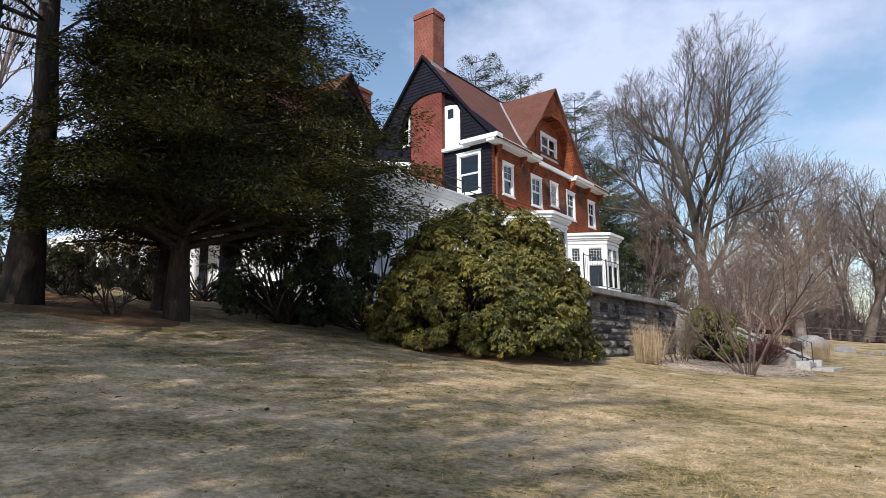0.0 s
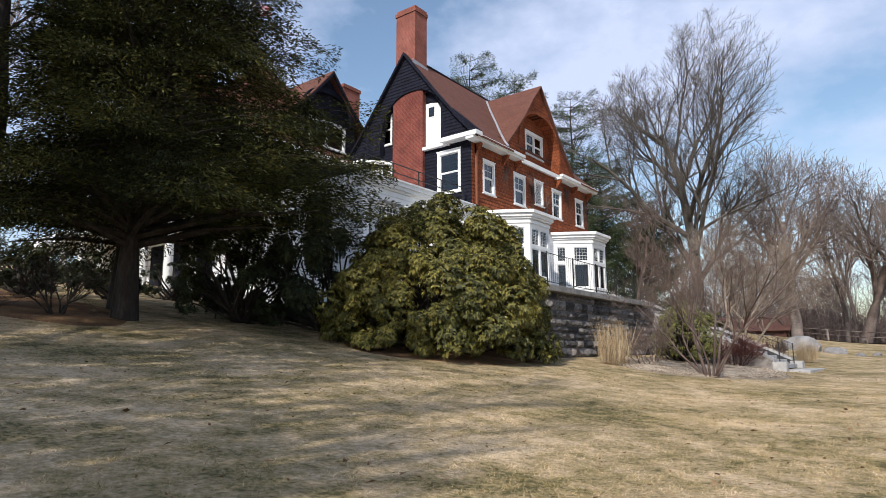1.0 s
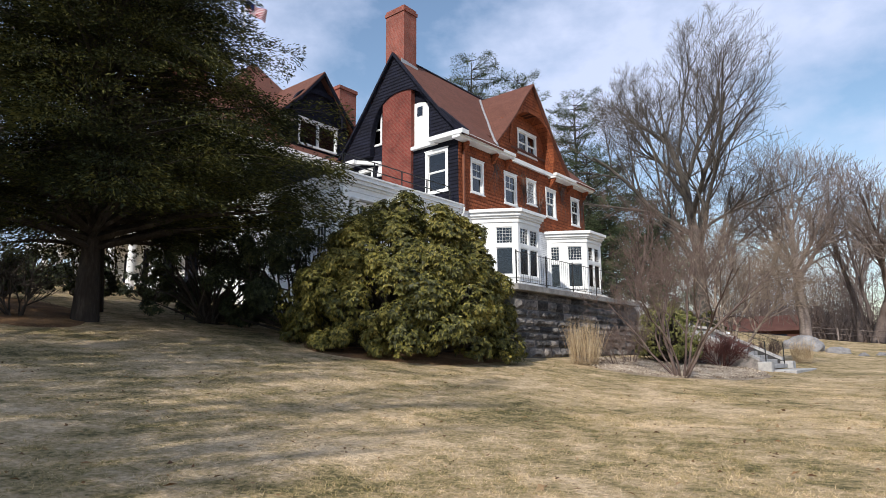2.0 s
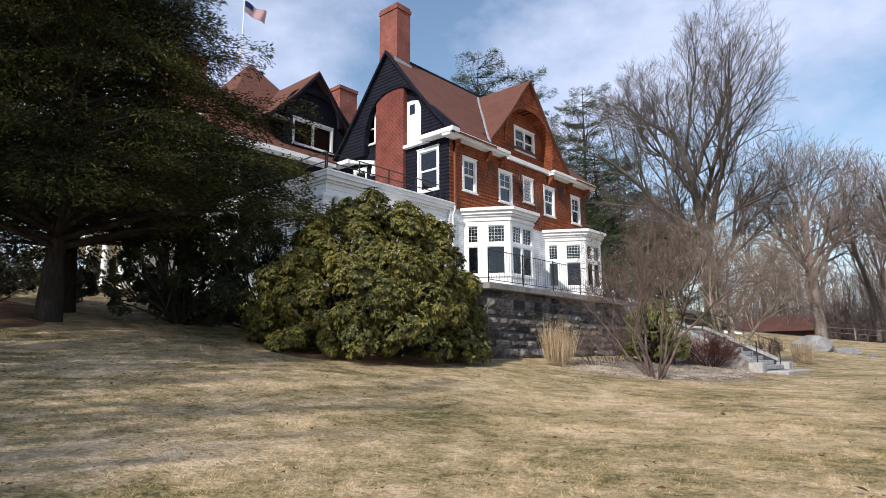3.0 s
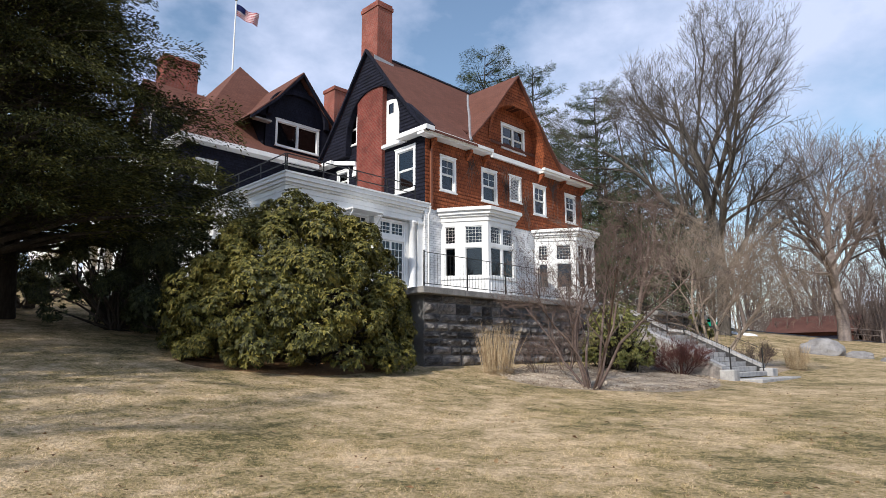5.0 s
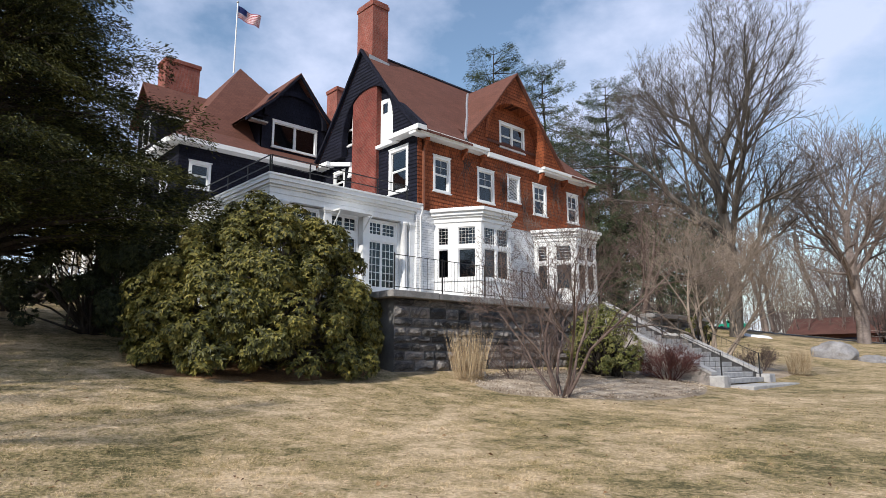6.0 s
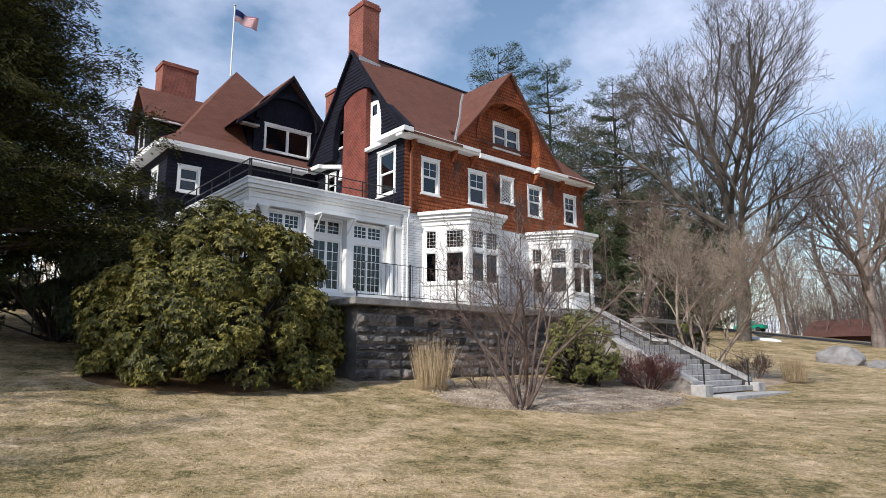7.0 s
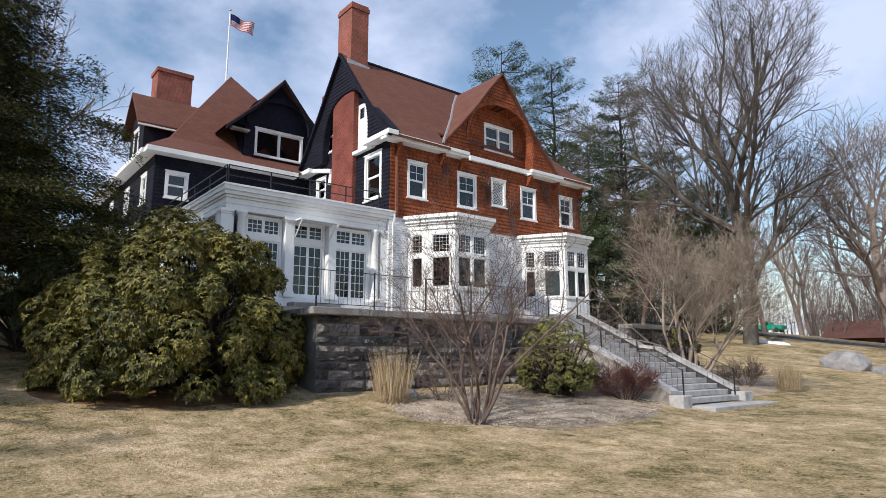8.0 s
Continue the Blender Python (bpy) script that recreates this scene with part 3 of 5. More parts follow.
# facade of cedar shingles over white clapboard
F_HOLES = [(25.97, 27.1, 9.6, 11.36), (29.0, 30.27, 9.6, 11.36), (31.3, 32.35, 10.0, 11.45), (33.45, 34.66, 9.6, 11.36), (36.58, 37.72, 9.6, 11.36)]
mf = wall_x(FX)
coursed("shingle_wall", m_shingle, house, mf, GY, 38.4, 8.55, EAVE, F_HOLES, label="red-brown cedar shingle wall in even courses")
coursed("clapboard_wall", m_clap, house, mf, GY, 38.4, 3.4, 8.55, [], 0.115, 0.018, label="white painted clapboard ground floor wall")
for k, h in enumerate(F_HOLES):
    window(mf, *h, house, 0.13, "lattice" if k == 2 else "hung", 2, 2, label="white diamond-lattice window" if k == 2 else "white double-hung sash window")
back = bmesh.new()
bx(back, I4, -24.6, -15.8, 38.2, 38.4, 3.4, EAVE)
bx(back, I4, -24.7, -24.5, 25.0, 38.4, 3.4, EAVE)
part("rear_wall", back, m_shingle, house)
part("downpipe", box(mf, 25.28, 25.38, 0.03, 0.12, 8.6, 12.0), m_pipe, house)

# main roof: flared profile swept along the ridge, hipped at the far end
PROF = [(0.0, 17.95), (1.13, 16.52), (2.16, 15.2), (3.43, 13.65), (4.25, 12.74), (4.8, 12.24)]
Y0R, Y1R, HIP = 24.5, 38.9, 33.6
bm = bmesh.new()
full = PROF[-1][0]
inner = PROF[:-2] + [(3.67, 13.38)]
outer = [(3.67, 13.38)] + PROF[-2:]
hip_y = lambda d: HIP + (Y1R - HIP) * d / full


def sheet(bm, side, prof, ya, yb, t=0.12):
    """A sloping sheet with thickness; ya and yb give its ends."""
    V = [[[bm.verts.new((CX + side * d, f(d), z - k)) for d, z in prof] for f in (ya, yb)] for k in (0, t)]
    for i in range(len(prof) - 1):
        for k in (0, 1):
            bm.faces.new((V[k][0][i], V[k][0][i + 1], V[k][1][i + 1], V[k][1][i]))
        for e in (0, 1):
            bm.faces.new((V[0][e][i], V[0][e][i + 1], V[1][e][i + 1], V[1][e][i]))
    bm.faces.new((V[0][0][-1], V[0][1][-1], V[1][1][-1], V[1][0][-1]))
    return V


near_end = lambda d: Y0R
e1 = sheet(bm, 1, inner, near_end, hip_y)[0][1]
sheet(bm, 1, outer, near_end, lambda d: 28.1)
o1 = sheet(bm, 1, outer, lambda d: 36.35, hip_y)[0][1]
e2 = sheet(bm, -1, inner, near_end, hip_y)[0][1]
o2 = sheet(bm, -1, outer, near_end, hip_y)[0][1]
for p, q in ((e1, e2), (o1, o2)):
    for i in range(len(p) - 1):
        bm.faces.new((p[i], p[i + 1], q[i + 1], q[i]))
part("roof", bm, m_roof, house, "red-brown shingle roof with flared eaves")
part("ridge_cap", prism(wall_y(0), [(CX - 0.16, 17.83), (CX, 18.02), (CX + 0.16, 17.83)], -HIP, -Y0R - 1.3), m_dark, house)


def arch(c, hw, spring, top, n=20, power=2.3):
    out = []
    for i in range(n + 1):
        t = math.pi * (1 - i / n)
        cs, sn = math.cos(t), math.sin(t)
        out.append((c + hw * math.copysign(abs(cs) ** (2 / power), cs), spring + (top - spring) * abs(sn) ** (2 / power)))
    return out


def profile_z(prof, d):
    for (a, za), (b, zb) in zip(prof, prof[1:]):
        if d <= b:
            return za + (zb - za) * (d - a) / (b - a)
    return prof[-1][1]


def arched_gable(m, c, prof, cut, v0, n0, n1, mat, label, course=0.185):
    """A gable face with an arched recess: courses of shingle round the arch, on a solid face."""
    lower = arch(*cut)
    full = prof[-1][0]
    lo = [(c - full, v0)] + [(lower[0][0], v0)] + lower + [(lower[-1][0], v0)] + [(c + full, v0)]
    up = []
    for i, (u, v) in enumerate(lo):
        if i in (0, len(lo) - 1):
            up.append((u, max(v0 + 0.02, profile_z(prof, full))))
        else:
            up.append((u, profile_z(prof, abs(u - c)) - 0.13))
    # a vertex at the very top
    k = min(range(len(lo)), key=lambda i: abs(lo[i][0] - c))
    up[k] = (lo[k][0], profile_z(prof, abs(lo[k][0] - c)) - 0.1)
    part("gable_face", strip(m, lo, up, n0, n1), mat, house, label)
    bm = bmesh.new()
    v = v0
    a_c, a_hw, a_sp, a_top = cut[:4]
    while v < prof[0][1] - 0.12:
        w = v + course
        vm = v + course * 0.5
        reach = 0
        for d in np.arange(0, full, 0.02):
            if profile_z(prof, d) > w + 0.08:
                reach = d
        inner = 0.0
        if v < a_top:
            f = max(0.0, (v - a_sp) / (a_top - a_sp))
            inner = a_hw * max(0.0, 1 - f ** 2.3) ** (1 / 2.3)
        segs = [(c - reach, a_c - inner), (a_c + inner, c + reach)] if inner > 0 else [(c - reach, c + reach)]
        for s, e in segs:
            if e - s > 0.08:
                q = [bm.verts.new(m @ Vector(cc)) for cc in ((s, n1, v), (s, n1 + 0.028, v), (s, n1 + 0.002, w), (e, n1, v), (e, n1 + 0.028, v), (e, n1 + 0.002, w))]
                for f in ((0, 1, 2), (3, 5, 4), (0, 3, 4, 1), (1, 4, 5, 2)):
                    bm.faces.new([q[i] for i in f])
        v = w
    tagged(part("gable_cladding", bm, mat, house), kind="stuff")


def recess(name, mat, m, c, hw, spring, top, z0, holes):
    """The wall at the back of an arched recess, stepped to stay inside the arch."""
    z = z0
    while z < top - 0.02:
        z1 = min(z + 0.185, top + 0.05)
        f = max(0.0, (z - spring) / (top - spring))
        w = hw * max(0.0, 1 - f ** 2.3) ** (1 / 2.3) + 0.16
        w = max(w, hw * 0.55)
        coursed(name, mat, house, m, c - w, c + w, z, z1, holes, proud=0.022)
        z = z1


# gable end towards the porch
mg = wall_y(GY)
G_HOLES = [(-17.7, -16.2, 9.6, 11.85), (-22.7, -21.6, 10.6, 11.8), (-22.0, -21.0, 13.1, 15.0), (-18.62, -17.55, 12.3, 14.8)]
coursed("gable_base", m_clap, house, mg, -24.6, FX, 3.4, 8.55, [], 0.115, 0.018)
coursed("gable_wall", m_dark, house, mg, -24.6, FX, 8.55, 12.5, G_HOLES, label="slate-blue shingled gable wall")
mr = wall_y(GY + 0.1)
recess("recess_wall", m_dark, mr, -19.3, 2.12, 12.9, 15.6, 12.5, G_HOLES)
window(mg, *G_HOLES[0], house, 0.16, "hung", 1, 1, label="white double-hung sash window")
window(mg, *G_HOLES[1], house, 0.12, "hung", 1, 1, label="small white sash window above the porch roof")
window(mr, *G_HOLES[2], house, 0.12, "hung", 1, 1, label="white sash window beside the chimney breast")
h = G_HOLES[3]
pan = part("white_panel", prism(mr, [(h[0], h[2]), (h[1], h[2]), (h[1], h[3] - 0.45), (h[1] - 0.2, h[3] - 0.1), (h[0] + 0.4, h[3]), (h[0], h[3])], -0.15, 0.03), m_white, house, "white boarded panel with a small pane beside the chimney")
part("pane_frame", box(mr, h[0] + 0.22, h[0] + 0.72, 0.032, 0.05, h[3] - 0.85, h[3] - 0.2), m_white, pan)
part("pane", box(mr, h[0] + 0.28, h[0] + 0.66, 0.052, 0.058, h[3] - 0.79, h[3] - 0.26), m_glass, pan)
arched_gable(mg, CX, PROF, (-19.3, 2.25, 12.9, 15.65), 12.45, -0.05, 0.3, m_dark, "slate-blue shingled gable with a round arch")
for a, b in ((-17.1, -14.85), (-24.5, -22.6)):
    part("eave_return", prism(mg, [(a, 12.18), (b, 12.18), (b, 12.4), (a, 12.4)], 0.01, 0.56), m_white, house, "white boxed eave return")
part("sloping_sill", prism(mg, [(-22.6, 12.2), (-20.72, 11.75), (-20.72, 11.95), (-22.6, 12.4)], 0.0, 0.3), m_white, house)
part("white_bracket", prism(mg, [(-21.1, 11.2), (-20.72, 11.2), (-20.72, 11.84), (-20.95, 11.8)], 0.0, 0.2), m_white, house)
for sgn in (1, -1):
    pts_lo = [(CX + sgn * d, z - 0.16) for d, z in PROF]
    pts_hi = [(CX + sgn * d, z + 0.03) for d, z in PROF]
    part("verge_board", strip(mg, pts_lo, pts_hi, 0.33, 0.52), m_dark, house)
part("arch_sill", box(mg, -18.54, -16.85, 0.02, 0.26, 12.12, 12.28), m_white, house)

# chimneys
ch = part("chimney", rounded(box(I4, -20.7, -18.56, 24.78, 25.5, 8.6, 16.0), 0.02), m_brick_dark, house, "dark red brick chimney breast rising through the gable")
st = bmesh.new()
bx(st, I4, -20.62, -19.22, 24.92, 25.95, 15.5, 20.5)
bx(st, I4, -20.67, -19.17, 24.87, 26.0, 20.5, 20.7)
bx(st, I4, -20.62, -19.22, 24.92, 25.95, 20.7, 20.85)
part("chimney_shaft", st, m_brick, house, "tall orange-red brick chimney stack")
part("flashing", prism(wall_x(-19.21), [(24.7, 16.9), (26.05, 16.9), (26.05, 17.42), (24.7, 17.55)], 0.0, 0.02), m_lead, house)

# cross gable over the facade
DY, DPROF = 32.1, [(0.0, 17.42), (1.0, 16.25), (2.0, 14.95), (3.1, 13.7), (4.0, 12.75), (4.45, 12.3)]
md = wall_x(-15.5)
arched_gable(md, DY, DPROF, (32.1, 2.36, 13.2, 15.55), 12.2, -0.66, 0.0, m_shingle, "red cedar-shingled cross gable with a round arch")
part("arch_lip", strip(md, arch(32.1, 2.37, 13.2, 15.56), arch(32.1, 2.55, 13.15, 15.74), 0.0, 0.07), m_shingle, house, "flared shingled lip round the arch")
D_HOLE = (31.38, 33.5, 13.2, 14.66)
recess("dormer_wall", m_shingle, wall_x(-16.12), 32.1, 2.36, 13.2, 15.55, 12.2, [D_HOLE])
window(wall_x(-16.12), *D_HOLE, house, 0.13, "pair", 1, 1, label="white paired sash window in the arch")
bm = bmesh.new()
for sgn in (1, -1):
    for lift in (0.05, -0.07):
        a = [bm.verts.new((-15.3, DY + sgn * d, z + lift)) for d, z in DPROF]
        b = [bm.verts.new((-19.8, DY + sgn * d, z + lift)) for d, z in DPROF]
        for i in range(len(DPROF) - 1):
            bm.faces.new((a[i], b[i], b[i + 1], a[i + 1]))
        if lift > 0:
            keep = a
        else:
            for i in range(len(DPROF) - 1):
                bm.faces.new((keep[i], keep[i + 1], a[i + 1], a[i]))
part("dormer_roof", bm, m_roof, house, "red-brown shingle roof of the cross gable")
# flashing in the valley, where the two slopes meet
val = []
for d, z in DPROF:
    dx = next((d0 + (d1 - d0) * (z0 - z) / (z0 - z1) for (d0, z0), (d1, z1) in zip(PROF, PROF[1:]) if z1 <= z <= z0), 5.0)
    val.append(np.array((CX + dx + 0.02, DY - d, z + 0.08)))
V, Fs = tube_mesh([(val, [0.07] * len(val))], 4)
raw("valley_flashing", V, Fs, m_lead, house)
part("arch_trim", box(mf, 29.75, 34.45, 0.05, 0.2, 12.1, 12.34), m_white, house)
for a, b in ((24.45, 29.35), (33.85, 36.0), (36.02, 38.9)):
    bm = bmesh.new()
    bx(bm, mf, a, b, 0.03, 0.52, 12.02, 12.14)
    bx(bm, mf, a - 0.03, b, 0.4, 0.62, 12.142, 12.3)
    part("eave_gutter", bm, m_white, house, "white boxed eave with gutter")
for y in (25.35, 27.9, 29.2, 34.0, 36.2, 38.3):
    part("bracket", prism(wall_y(y), [(FX + 0.03, 11.5), (FX + 0.1, 11.5), (FX + 0.42, 11.9), (FX + 0.42, 12.0), (FX + 0.03, 12.0)], -0.07, 0.07), m_shingle, house)


def bay(y0, y1, label):
    """A bay of three visible sides and a flat moulded roof."""
    xf, xs = -13.6, -14.75
    pts = [(FX, y0), (xs, y0 + 0.45), (xf, y0 + 1.2), (xf, y1 - 1.2), (xs, y1 - 0.45), (FX, y1)]
    top = 8.62
    slab = bmesh.new()
    for out, z0, z1 in ((0.06, 7.98, 8.12), (0.12, 8.2, 8.3), (0.22, 8.3, 8.46), (0.34, 8.46, 8.62)):
        cx, cy = FX, (y0 + y1) / 2
        ring = []
        for px, py in pts:
            ring.append((px + (out if px > FX + 0.01 else -0.05), py + out * (-1 if py < cy else 1) * (1.0 if abs(py - cy) > (y1 - y0) / 2 - 0.01 else 0.45)))
        lo, hi = [slab.verts.new((*p, z0)) for p in ring], [slab.verts.new((*p, z1)) for p in ring]
        slab.faces.new(lo), slab.faces.new(hi)
        for i in range(6):
            slab.faces.new((lo[i], lo[(i + 1) % 6], hi[(i + 1) % 6], hi[i]))
    lights = []
    b = part("bay_window", prism(Matrix(((1, 0, 0, 0), (0, 0, 1, 0), (0, 1, 0, 0), (0, 0, 0, 1))), [(px - 0.16 if px > FX else px, py + (0.2 if py < (y0 + y1) / 2 else -0.2)) for px, py in pts], 3.5, 4.0), m_coping, house, label)
    for i in range(5):
        p, q = pts[i], pts[i + 1]
        m = wall_at(p, q)
        L = (Vector(q) - Vector(p)).length
        holes = []
        if L > 0.8:
            n = 2 if i == 2 else 1
            m0 = 0.24 if i in (0, 4) else 0.26
            if i in (0, 4):
                holes_u = [(0.2, L - 0.2)]
            elif n == 1:
                holes_u = [(0.27, L - 0.27)]
            else:
                holes_u = [(0.2, L / 2 - 0.07), (L / 2 + 0.07, L - 0.2)]
            for s, e in holes_u:
                holes += [(s, e, 5.35, 6.72), (s, e, 6.9, 7.75)]
        levels = sorted({3.6, 8.2, *[v for hh in holes for v in hh[2:]]})
        for a, c in zip(levels, levels[1:]):
            for s, e in spans(0, L, a, c, holes):
                part("bay_panel", box(m, s, e, -0.14, 0, a, c), m_white, b)
        if holes:
            part("sill", box(m, 0.02, L - 0.02, 0.001, 0.06, 5.2, 5.3), m_white, b)
            part("skirting", box(m, 0.0, L, 0.001, 0.04, 3.95, 4.25), m_white, b)
            part("base_panel", rounded(box(m, 0.16, L - 0.16, 0.0, 0.03, 4.4, 5.05), 0.01), m_white, b)
        lights += [(m, hh) for hh in holes]
    part("bay_roof", slab, m_white, b)
    for m, hh in lights:
        s, e, v0, v1 = hh
        sb = bmesh.new()
        t = 0.045
        for f in ((s, s + t, v0, v1), (e - t, e, v0, v1), (s + t, e - t, v0, v0 + t), (s + t, e - t, v1 - t, v1)):
            bx(sb, m, f[0], f[1], -0.08, -0.04, f[2], f[3])
        if v0 > 6.8:
            nc = max(2, round((e - s) / 0.16))
            for i in range(1, nc):
                bx(sb, m, s + (e - s) * i / nc - 0.005, s + (e - s) * i / nc + 0.005, -0.07, -0.05, v0 + t, v1 - t)
            for i in range(1, 5):
                bx(sb, m, s + t, e - t, -0.069, -0.051, v0 + (v1 - v0) * i / 5 - 0.005, v0 + (v1 - v0) * i / 5 + 0.005)
        part("sash", sb, m_white, b)
        part("pane", box(m, s + 0.02, e - 0.02, -0.064, -0.058, v0 + 0.02, v1 - 0.02), m_glass, b)
    return b


bay(26.05, 30.5, "white painted bay window with a moulded flat roof")
bay(33.45, 37.7, "white painted bay window with leaded upper lights")

# left wing with its hipped roof
WX, WY = -24.0, 17.0
W_HOLES = [(17.5, 18.6, 9.95, 11.28)]
coursed("wing_wall", m_dark, house, wall_x(WX), WY, 25.0, 8.4, 12.2, W_HOLES, label="slate-blue shingled wing wall")
window(wall_x(WX), *W_HOLES[0], house, 0.14, "hung", 1, 1, label="white double-hung sash window")
S_HOLES = [(-26.4, -25.3, 9.9, 11.4), (-30, -28.9, 9.9, 11.4), (-34, -32.9, 9.9, 11.4)]
coursed("wing_side_wall", m_dark, house, wall_y(WY), -39.0, WX, 8.4, 12.2, S_HOLES)
for h in S_HOLES:
    window(wall_y(WY), *h, house, 0.14, "hung", 1, 1, label="white double-hung sash window")
coursed("wing_base", m_clap, house, wall_y(WY), -39.0, WX, 3.4, 8.4, [], 0.115, 0.018)
coursed("wing_base", m_clap, house, wall_x(WX), WY, 25.0, 3.4, 8.4, [], 0.115, 0.018)
bm = bmesh.new()
cs = [(-23.4, 16.4, 12.25), (-23.4, 29.4, 12.25), (-39.1, 29.4, 12.25), (-39.1, 16.4, 12.25)]
tops = [(-30.0, 22.45, 19.85), (-31.6, 23.1, 20.0)]
mids = [(-25.5, 18.0, 13.55), (-25.5, 27.8, 13.55), (-37.0, 27.8, 13.55), (-37.0, 18.0, 13.55)]
v = [bm.verts.new(c) for c in cs] + [bm.verts.new(c) for c in mids] + [bm.verts.new(t) for t in tops]
for i in range(4):
    bm.faces.new((v[i], v[(i + 1) % 4], v[4 + (i + 1) % 4], v[4 + i]))
bm.faces.new((v[4], v[5], v[8])), bm.faces.new((v[6], v[7], v[9])), bm.faces.new((v[5], v[6], v[9], v[8])), bm.faces.new((v[7], v[4], v[8], v[9])), bm.faces.new(v[:4])
part("wing_roof", bm, m_roof, house, "red-brown hipped shingle roof")
bm = bmesh.new()
bx(bm, wall_x(WX), 16.45, 24.2, 0.02, 0.66, 12.0, 12.24)
part("wing_gutter", bm, m_white, house)
bm = bmesh.new()
bx(bm, wall_y(WY), -39.2, -23.985, 0.02, 0.66, 12.0, 12.24)
part("wing_gutter", bm, m_white, house)
# dormer of the wing
D2 = (22.2, 25.05, 13.3, 14.85)
d2m = wall_x(-24.8)
d2c, d2p = 23.6, [(0.0, 17.85), (1.55, 16.0), (3.15, 14.45)]
bm = bmesh.new()
for a, b in ((21.6, D2[0]), (D2[1], 25.9)):
    bx(bm, d2m, a, b, -0.2, 0, 12.6, 14.85)
bx(bm, d2m, D2[0], D2[1], -0.2, 0, 12.6, D2[2])
bx(bm, d2m, D2[0], D2[1], -0.2, 0, D2[3], D2[3] + 0.02)
part("wing_dormer_wall", bm, m_dark, house, "slate-blue shingled dormer with a paired window")
part("wing_dormer_gable", prism(d2m, [(21.15, 14.86), (26.05, 14.86), (d2c, 17.65)], -0.2, 0.0), m_dark, house)
part("wing_dormer_arch", strip(d2m, arch(23.6, 1.75, 14.95, 16.5), arch(23.6, 2.0, 14.95, 16.78), 0.001, 0.22), m_dark, house)
part("wing_dormer_soffit", box(d2m, 20.75, 21.75, 0.02, 0.4, 14.4, 14.5), m_coping, house)
part("wing_dormer_cheek", box(I4, -28.5, -24.82, 21.6, 21.8, 12.6, 15.0), m_dark, house)
window(d2m, *D2, house, 0.12, "duo", 1, 1, label="white paired sash window in the dormer")
bm = bmesh.new()
for sgn in (1, -1):
    for lift in (0.06, -0.08):
        a = [bm.verts.new((-24.3, d2c + sgn * d, z + lift)) for d, z in d2p]
        b = [bm.verts.new((-30.5, d2c + sgn * d, z + lift)) for d, z in d2p]
        for i in range(2):
            bm.faces.new((a[i], b[i], b[i + 1], a[i + 1]))
        if lift > 0:
            keep = a
        else:
            for i in range(2):
                bm.faces.new((keep[i], keep[i + 1], a[i + 1], a[i]))
part("wing_dormer_roof", bm, m_roof, house)
for sgn in (1, -1):
    part("verge_board", strip(d2m, [(d2c + sgn * d, z - 0.2) for d, z in d2p], [(d2c + sgn * d, z - 0.02) for d, z in d2p], 0.38, 0.52), m_dark, house)
# small hipped dormer on the near slope
bm = bmesh.new()
bx(bm, I4, -32.9, -29.7, 17.6, 21.5, 13.2, 15.6)
part("side_dormer_wall", bm, m_dark, house)
part("side_dormer_gable", prism(wall_y(17.6), [(-32.9, 15.6), (-29.7, 15.6), (-31.3, 17.4)], -0.2, 0.0), m_dark, house)
window(wall_y(17.6), -31.9, -30.7, 13.9, 15.5, house, 0.14, "hung", 1, 1, label="white sash window in a side dormer")
for sgn in (1, -1):
    part("side_dormer_roof", prism(wall_y(0), [(-31.3, 17.78), (-31.3 + sgn * 2.0, 15.45), (-31.3 + sgn * 2.0, 15.33), (-31.3, 17.62)], -22.4, -17.15), m_roof, house)
part("side_dormer_fascia", box(I4, -29.42, -29.3, 17.2, 20.0, 15.24, 15.36), m_white, house)
for cx0, cy0, cx1, cy1, top in ((-33.9, 18.75, -32.5, 20.85, 20.35), (-31.2, 29.6, -29.9, 31.2, 20.8)):
    bm = bmesh.new()
    bx(bm, I4, cx0, cx1, cy0, cy1, 13.0, top - 0.25)
    bx(bm, I4, cx0 - 0.07, cx1 + 0.07, cy0 - 0.07, cy1 + 0.07, top - 0.25, top)
    part("chimney_shaft", bm, m_brick, house, "square red brick chimney stack")


def vine(y, z, w, h, seed, n=26):
    """Thin bare climber stems lying on the shingle wall."""
    r = np.random.RandomState(seed)
    lines = []
    for k in range(n):
        p = np.array((FX + 0.05, y + r.normal(0, 0.12), z - h * r.uniform(0, 0.35)))
        a = r.uniform(-1.2, 1.2) + (math.pi if r.rand() < 0.35 else 0)
        pts = [p]
        for i in range(6):
            a += r.normal(0, 0.28)
            p = p + np.array((r.normal(0, 0.012), math.sin(a) * w / 6, math.cos(a) * h / 6))
            p[0] = max(p[0], FX + 0.035)
            p[2] = min(p[2], 11.95)
            pts.append(p)
        lines.append((pts, [0.012 * (1 - 0.12 * i) for i in range(7)]))
    V, Fs = tube_mesh(lines, 3)
    t = thing("climbing_vine", (FX + 0.05, y, z), "leafless vine stems clinging to the shingle wall", "vine", "climbing vines")
    tagged(raw("stem_work", V, Fs, m_twig, t), kind="stuff")


vine(28.2, 11.6, 0.9, 1.5, 1)
vine(31.0, 10.8, 0.9, 1.7, 2, 34)
vine(32.7, 10.2, 0.8, 1.5, 3, 30)
vine(35.4, 11.4, 1.0, 1.6, 4, 34)
vine(38.1, 10.9, 0.6, 1.7, 5, 30)

